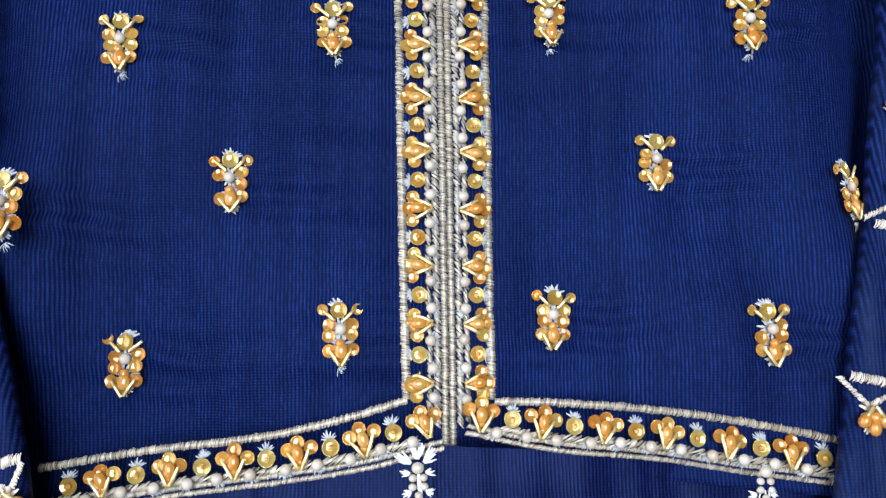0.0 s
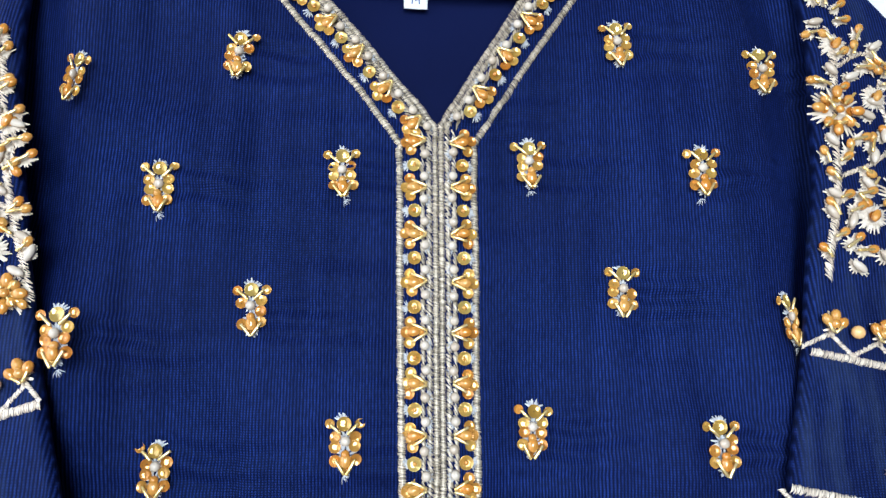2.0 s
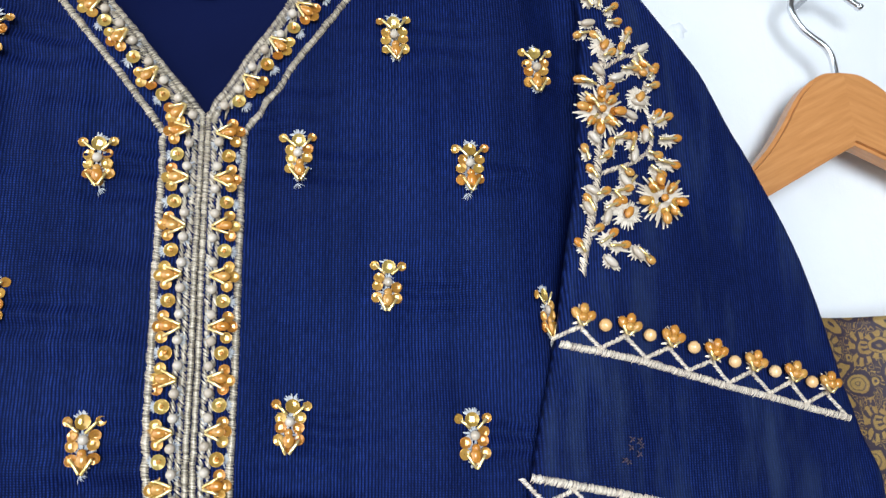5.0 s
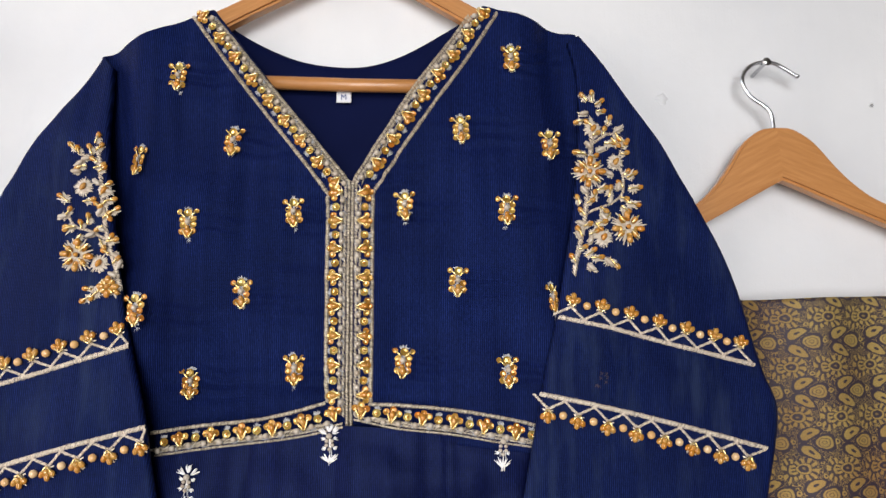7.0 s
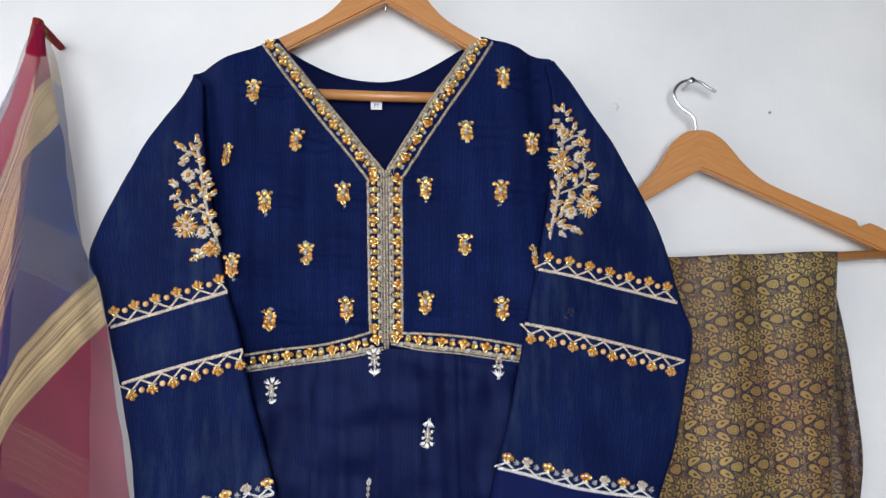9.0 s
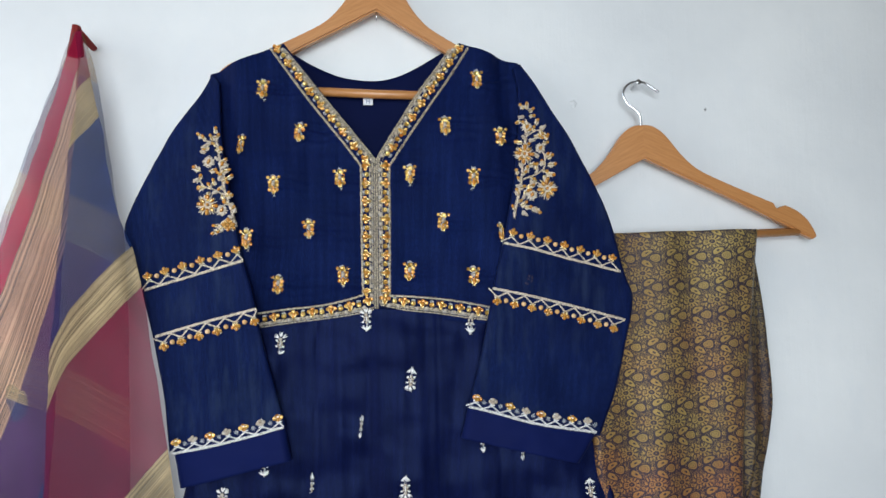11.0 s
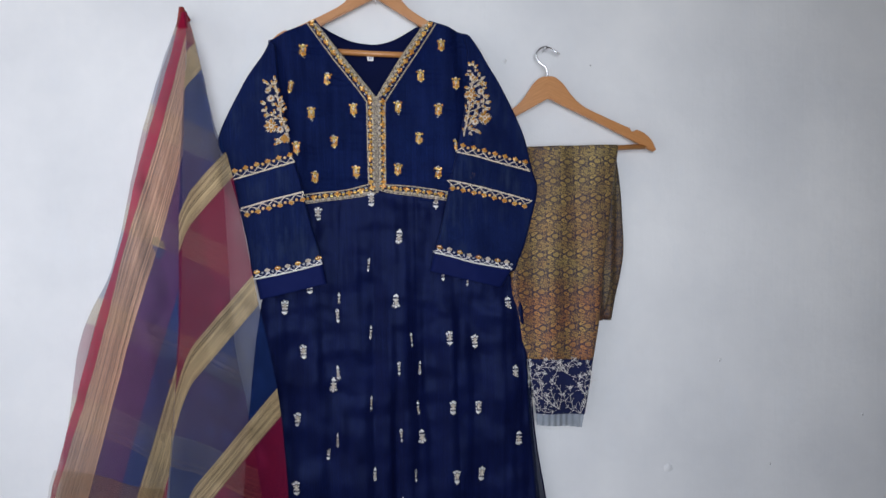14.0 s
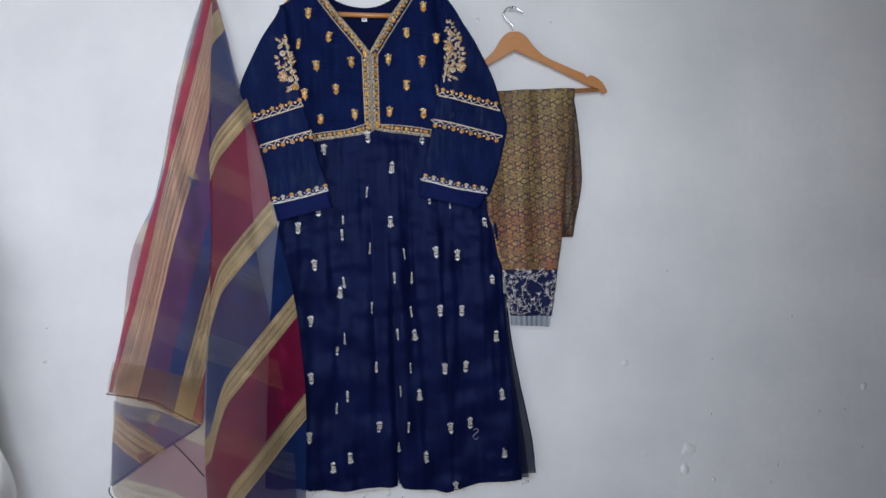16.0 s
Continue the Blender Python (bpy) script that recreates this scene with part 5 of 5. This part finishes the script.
for seg in ([(-0.2580, 0.4470), (-0.1810, 0.4400), (-0.1060, 0.4280), (-0.0380, 0.4230), (0.0280, 0.4310)], [(0.0470, 0.4310), (0.0940, 0.4180), (0.1480, 0.4100), (0.2300, 0.4260), (0.2980, 0.4270), (0.3650, 0.4290)]):
    v, f = picot(curve_through(seg, 8), skirt_y)
    tagged(kchild(child("hem_lace", mesh("hem_lace", v, f, thread("cream_lace", (0.60, 0.55, 0.44), (0.75, 0.72, 0.62), 0.0, 0.7)), kurta, None, "cream picot lace on the hem")), kind="stuff")
# loose threads at the hem
rng = random.Random(9)
for x, z in [(-0.0390, 0.4220), (0.0140, 0.4260), (0.0480, 0.4080), (0.3400, 0.4260), (-0.1610, 0.4390)]:
    pts = [(x, -0.034, z)]
    for k in range(7):
        pts.append((pts[-1][0] + rng.uniform(-0.006, 0.006), -0.036, pts[-1][2] - rng.uniform(-0.001, 0.005)))
    kchild(tube("loose_thread", curve_through(pts, 3), 0.0004, NAVY_LINING, kurta, 4))


kchild(tube("loose_thread", [(q.x, skirt_y(q.x, q.y) - 0.0012, q.y) for q in curve_through([(0.218, 0.553), (0.226, 0.557), (0.230, 0.551), (0.223, 0.545), (0.217, 0.539), (0.222, 0.532), (0.230, 0.536)], 5)], 0.0006, WHITE_THREAD, kurta, 5))
# faint shadow by the sleeve beads, drawn as small dark tufts
SHADOW_THREAD = thread("shadow_thread", (0.022, 0.014, 0.03), (0.055, 0.03, 0.045), 0.0, 0.7)
rng = random.Random(12)
v, f = join([tuft_data(0.004 * math.sin(2.4 * k), 0.0045 * math.cos(1.9 * k), 0.0016, 4, 360, 0, rng, 0.0003) for k in range(7)])
kchild(child("snagged_thread", mesh("snagged_thread", v, f, SHADOW_THREAD), kurta, at(0.1830, 1.2985, SR(0.183, 1.2985) - 0.0006)))


# ---- trousers ----
trousers = tagged(new("trousers"), "gold brocade trousers with silver embroidered hem, folded over a hanger", "trousers")


def leg_y(x, z):
    y = -0.034 + 0.0035 * math.sin((x - 0.30) * 2 * math.pi / 0.085 + (TZ - z) * 2.5) + 0.002 * nz(x, z * 0.5, 30, 21.0)
    return y


def fold_y(x, z):
    return -0.014 + 0.003 * math.sin((x - 0.42) * 2 * math.pi / 0.03) + 0.002 * nz(x, z, 30, 22.0)


lean = lambda x, z: (x + 0.035 * (z - TZ), z - 0.035 * x)
LEG_L = [(0.2830, 1.3570), (0.2760, 1.3060), (0.2660, 1.2010), (0.2630, 1.0950), (0.2790, 1.0010), (0.2970, 0.9360)]
LEG_R = [(0.4860, 1.3630), (0.4810, 1.3240), (0.4690, 1.2370), (0.4540, 1.1170), (0.4440, 1.0090), (0.4310, 0.9310)]
cloth("front_leg", LEG_L, LEG_R, leg_y, BROCADE, trousers, 12, 40, 0.008, 0.006, True, lean)
cloth("back_leg", [(0.4360, 1.3590), (0.4390, 1.3040), (0.4330, 1.1980), (0.4310, 1.1040), (0.4300, 1.0090)], [(0.4840, 1.3600), (0.4930, 1.3040), (0.4990, 1.2170), (0.5000, 1.1290), (0.4770, 1.0080)], fold_y, BROCADE_REVERSE_SHADED, trousers, 10, 20, 0.008, 0.005, True, lambda x, z: (x + 0.01, z + 0.02))
cloth("side_fold", [(0.4600, 1.3330), (0.4560, 1.2510), (0.4490, 1.1710), (0.4410, 1.0900), (0.4340, 1.0080)], [(0.4810, 1.3310), (0.4820, 1.2500), (0.4800, 1.1700), (0.4750, 1.0900), (0.4580, 1.0080)], lambda x, z: fold_y(x, z) - 0.006, BROCADE_REVERSE_SHADED, trousers, 10, 12, 0.005, 0.004, True, lambda x, z: (x + 0.018, z + 0.03))
NET = plain_cloth("navy_net_border", (0.012, 0.015, 0.050), 0.7)
cloth("hem_border", [(0.2970, 0.9370), (0.3050, 0.8790), (0.3150, 0.8250)], [(0.4310, 0.9330), (0.4230, 0.8750), (0.4140, 0.8210)], lambda x, z: leg_y(x, z) + 0.001, NET, trousers, 10, 30, 0.004, 0.004, True)
PALE = organza("pale_blue_net", 0, 1, [(0.0, C(0.34, 0.40, 0.48, 0.75))])
sheet("hem_edge", [(0.3150, 0.8260), (0.3140, 0.8140), (0.3150, 0.8030)], [(0.4110, 0.8220), (0.4090, 0.8080), (0.4070, 0.7950)], lambda x, z: leg_y(x, z) + 0.0015 * math.sin(x * 500), PALE, trousers, 6, 40, lambda x, z: (0.5, z))


BORDER_THREAD = thread("grey_silver_thread", (0.46, 0.44, 0.42), (0.72, 0.69, 0.64), 0.15)


def border_sprig(base, tips, seed):
    rng = random.Random(seed)
    parts = []
    for tip, bend in tips:
        a, b = Vector(base), Vector(tip)
        n = Vector((-(b - a).y, (b - a).x))
        c = curve_through([tuple(a), tuple(a.lerp(b, 0.5) + n * bend), tuple(b)], 6)
        parts.append(stitch_data(c, 0.0010, leg_y, 0.0010, 0.0010, 0.3, seed))
        for q, d in resample(c, 0.014)[1:]:
            for s in (-1, 1):
                e = q + Vector((d.x * 0.6 - s * d.y * 0.8, d.y * 0.6 + s * d.x * 0.8)) * rng.uniform(0.006, 0.011)
                parts.append(stitch_data([tuple(q), tuple(e)], 0.0010, leg_y, 0.0010, 0.0010, 0.3, seed))
        m = at(b.x, b.y, leg_y(b.x, b.y) - 0.001)
        v, f = tuft_data(0, 0, 0.0050, 9, 360, 0, rng, 0.0004)
        parts.append(([m @ q for q in v], f))
    v, f = join(parts)
    child("embroidered_sprig", mesh("embroidered_sprig", v, f, BORDER_THREAD), trousers, None, "silver thread flower sprig")


S = [(0.3600, 0.8340), (0.4040, 0.8240), (0.3290, 0.8450), (0.3780, 0.9040)]
border_sprig(S[0], list(zip([(0.3170, 0.9060), (0.3440, 0.8940), (0.3080, 0.8520), (0.3580, 0.9180), (0.3000, 0.9330)], (0.15, -0.2, 0.25, 0.2, 0.2))), 1)
border_sprig(S[1], list(zip([(0.3700, 0.8630), (0.4020, 0.8820), (0.4110, 0.8480), (0.3840, 0.8760)], (0.2, -0.2, 0.1, 0.15))), 2)
border_sprig(S[3], list(zip([(0.3310, 0.9350), (0.3620, 0.9310), (0.4030, 0.9240), (0.4130, 0.9020), (0.3930, 0.9330), (0.3170, 0.9190)], (-0.2, 0.2, 0.25, -0.2, 0.2, -0.3))), 3)

border_sprig((0.3180, 0.8300), list(zip([(0.3120, 0.8700), (0.3340, 0.8640), (0.3250, 0.8860)], (0.2, -0.25, 0.1))), 4)
border_sprig((0.4160, 0.8620), list(zip([(0.4240, 0.9080), (0.4040, 0.8980), (0.4180, 0.9280)], (0.15, 0.25, -0.15))), 6)
border_sprig((0.3060, 0.8960), list(zip([(0.3040, 0.9260), (0.3300, 0.9080), (0.3480, 0.9180)], (0.2, -0.3, 0.25))), 7)


# ---- dupatta ----
dupatta = tagged(new("dupatta"), "sheer organza dupatta striped maroon, navy and gold, hung from a nail", "dupatta")
RED = C(0.26, 0.014, 0.045, 0.68)
PX = 745.0


def steps(bands, lo, hi):
    return [((a - lo) / (hi - lo), c) for a, c in bands]


B1, B4 = (-0.2690, 1.3220), (-0.1800, 0.6400)
raw = lambda x, z: (165 * x - 140 * z) / 216.4
SA = (877.0 - 463.0) / (raw(*B4) - raw(*B1))
SB = 463.0 - SA * raw(*B1)
XF = -0.3340


def diag_uv(x, z):
    s = SA * raw(x, z) + SB
    k = max(0.0, (XF - x) * PX / 28.0)
    s -= 24.0 * min(k, 1.3) ** 2
    return (s / PX, (x * 0.65 + z * 0.76))


RED_D, NVY_D, GLD_D = C(0.150, 0.008, 0.032, 0.66), C(0.010, 0.024, 0.095, 0.64), C(0.32, 0.245, 0.14, 0.80)
MAT_R = organza("organza_diagonal", 200 / PX, 1100 / PX, steps([(200, RED_D), (314, GLD_D), (347, NVY_D), (447, GLD_D), (479, RED_D), (596, GLD_D), (629, NVY_D), (732, GLD_D), (764, RED_D), (861, GLD_D), (893, NVY_D), (994, GLD_D), (1027, RED_D)], 200, 1100))
E0, E1 = (-0.3500, 1.5550), (-0.5940, 0.7030)
ed = (Vector(E1) - Vector(E0)).normalized()


def edge_uv(x, z):
    q = Vector((x, z)) - Vector(E0)
    p = q.x * -ed.y + q.y * ed.x
    return (p, q.dot(ed))


PALE_RED, PALE_BLUE = C(0.22, 0.10, 0.12, 0.45), C(0.10, 0.14, 0.24, 0.5)
MAT_L = organza("organza_edge_stripe", -60 / PX, 220 / PX, steps([(-60, PALE_BLUE), (-24, PALE_RED), (-8, C(0.30, 0.012, 0.045, 0.78)), (5, C(0.42, 0.25, 0.17, 0.68)), (43, C(0.075, 0.026, 0.100, 0.72)), (84, C(0.014, 0.030, 0.125, 0.70)), (108, C(0.36, 0.27, 0.15, 0.76)), (138, RED)], -60, 220))
back_stops = []
for k in range(7):
    a = 0.035 + 0.113 * k
    back_stops += [(a, C(0.36, 0.27, 0.15, 0.5)), (a + 0.032, (C(0.20, 0.03, 0.05, 0.52), C(0.03, 0.05, 0.14, 0.52))[k % 2])]
MAT_B = organza("organza_back_stripe", -0.8, 0.8, back_stops)

MAT_C = organza("organza_corner_stripe", -0.8, 0.0, [(0.0, C(0.05, 0.08, 0.18, 0.55)), (0.12, C(0.38, 0.28, 0.15, 0.55)), (0.185, C(0.06, 0.05, 0.15, 0.5)), (0.30, C(0.32, 0.09, 0.07, 0.55)), (0.42, C(0.40, 0.26, 0.12, 0.55))])


def dy(base, seed):
    def f(x, z):
        r = min(1.0, max(0.0, (1.66 - z) / 0.5))
        return base + r * (0.010 * math.sin(x * 2 * math.pi / 0.16 + z * 1.2 + seed) + 0.008 * nz(x, z * 0.3, 14, seed)) + 0.004 * nz(x + z * 0.6, z * 0.5 - x * 0.3, 26, seed) + 0.002 * nz(x, z, 40, seed)
    return f


D_T = (-0.3520, 1.6000)
back_l = [(-0.3560, 1.5980), (-0.3880, 1.5050), (-0.4240, 1.3810), (-0.4610, 1.2230), (-0.4910, 1.1200)] + [(-0.5380, 1.0130), (-0.5600, 0.8630), (-0.5850, 0.6860), (-0.6040, 0.4890), (-0.5860, 0.4480), (-0.5590, 0.3890)]
back_r = [(-0.3480, 1.5990), (-0.3320, 1.5510), (-0.3160, 1.4710), (-0.3000, 1.3820), (-0.2860, 1.3190)] + [(-0.2680, 1.0050), (-0.2430, 0.8500), (-0.2180, 0.6660), (-0.2030, 0.5340), (-0.2000, 0.4290), (-0.2030, 0.3630)]
sheet("back_layer", back_l, back_r, dy(-0.046, 1.0), MAT_B, dupatta, 10, 50, lambda x, z: (0.42 * x + 0.90 * (z - 1.0), x * 0.9 - z * 0.42), "sheer striped layer behind")
left_l = [(-0.3530, 1.5910), (-0.3710, 1.5360), (-0.3980, 1.4490), (-0.4300, 1.3100), (-0.4610, 1.1720)] + [(-0.5140, 1.0250), (-0.5490, 0.8830), (-0.5750, 0.7780), (-0.5950, 0.7000)]
left_r = [(-0.3430, 1.5930), (-0.3430, 1.5370), (-0.3460, 1.4670), (-0.3500, 1.3790), (-0.3550, 1.2750)] + [(-0.3650, 1.0210), (-0.3780, 0.8700), (-0.3910, 0.7180), (-0.4000, 0.6160)]
sheet("side_layer", left_l, left_r, dy(-0.060, 2.2), MAT_L, dupatta, 12, 40, edge_uv, "maroon-edged layer with gold stripes")
right_l = [(-0.3450, 1.5890), (-0.3400, 1.5350), (-0.3440, 1.4650), (-0.3510, 1.3780), (-0.3570, 1.2740)] + [(-0.3660, 1.0210), (-0.3740, 0.8710), (-0.3850, 0.7200), (-0.3960, 0.5550), (-0.3960, 0.4260), (-0.4020, 0.3880)]
right_r = [(-0.3390, 1.5910), (-0.3280, 1.5440), (-0.3110, 1.4740), (-0.2910, 1.3780), (-0.2660, 1.3040)] + [(-0.2220, 1.0670), (-0.1900, 0.9080), (-0.1750, 0.7730), (-0.1690, 0.6440), (-0.1770, 0.4370), (-0.1800, 0.3710)]
sheet("front_layer", right_l, right_r, dy(-0.068, 3.1), MAT_R, dupatta, 12, 50, diag_uv, "diagonal gold, maroon and navy stripes")
HEM = Nodes("dark_rolled_hem").set(Base_Color=C(0.03, 0.015, 0.03), Roughness=0.8).m
for pts, base, seed in (([(-0.6000, 0.6970), (-0.5330, 0.6790), (-0.4670, 0.6530), (-0.4030, 0.6130)], -0.061, 2.2), ([(-0.4030, 0.6130), (-0.4640, 0.5750), (-0.5390, 0.5310), (-0.6030, 0.4880)], -0.048, 1.0), ([(-0.6100, 0.4810), (-0.6100, 0.4640), (-0.5860, 0.4420), (-0.5500, 0.4210)], -0.048, 1.0), ([(-0.4700, 0.5690), (-0.4340, 0.5330), (-0.4020, 0.4940)], -0.048, 1.0)):
    f = dy(base, seed)
    tube("rolled_hem", [(q.x, f(q.x, q.y), q.y) for q in curve_through(pts, 8)], 0.0013, HEM, dupatta, 5)
# band across the end of the side layer
MAT_E = organza("organza_end_band", 0, 1, [(0.0, C(0.62, 0.34, 0.11, 0.26))])
sheet("end_band", [(-0.5820, 0.7670), (-0.5910, 0.7320), (-0.5980, 0.6980)], [(-0.3940, 0.7180), (-0.3980, 0.6770), (-0.4030, 0.6160)], lambda x, z: dy(-0.060, 2.2)(x, z) - 0.002, MAT_E, dupatta, 6, 30, lambda x, z: (0.5, z))
sheet("lower_layer", [(-0.5870, 0.6790), (-0.5960, 0.5830), (-0.6060, 0.4870)], [(-0.4060, 0.6080), (-0.4410, 0.5860), (-0.5990, 0.4860)], dy(-0.052, 1.4), MAT_C, dupatta, 8, 30, lambda x, z: (0.7 * x + 0.7 * (z - 1.0), x - z), "turned-up corner")
# knot of gathered cloth on its nail
kb = []
for i in range(7):
    a = 2 * math.pi * i / 7
    kb.append(tube_data([(D_T[0] + 0.002 * math.cos(a), -0.052 + 0.004 * math.sin(a), D_T[1] + 0.002), (D_T[0] + 0.004 * math.cos(a), -0.052 + 0.004 * math.sin(a), D_T[1] - 0.014), (D_T[0] + 0.0065 * math.cos(a), -0.052 + 0.004 * math.sin(a), D_T[1] - 0.034)], 0.0032, 7, lambda t: 0.8 + 0.3 * t))
# the end of the cloth, wound back round the nail
kb.append(tube_data([(D_T[0], -0.050, D_T[1] - 0.003), (D_T[0], -0.030, D_T[1] - 0.004), (D_T[0], -0.004, D_T[1] - 0.006)], 0.0052, 9, lambda t: 1.0 - 0.25 * t))
v, f = join(kb)
child("gathered_tip", mesh("gathered_tip", v, f, plain_cloth("maroon_gather", (0.24, 0.035, 0.03), 0.7, 0.1)), dupatta)
wall_nail(D_T[0], D_T[1] - 0.004)


# ---- curtain in the balcony door ----
MUSLIN = organza("white_muslin", 0, 1, [(0.0, C(0.86, 0.86, 0.84, 0.95))])
curtain = tagged(new("curtain"), "sheer white curtain swept aside in the balcony door", "curtain")


def drape_y(x, z):
    edge = -0.735 - 0.155 * (z - 0.06)
    return -0.10 - 1.7 * max(0.0, edge - x) + 0.010 * math.sin(x * 160 + z * 3)


sheet("drape", [(-0.872, 0.90), (-0.872, 0.60), (-0.870, 0.30), (-0.868, 0.06)], [(-0.866, 0.90), (-0.822, 0.68), (-0.780, 0.48), (-0.735, 0.06)], drape_y, MUSLIN, curtain, 8, 24, lambda x, z: (0.5, z))
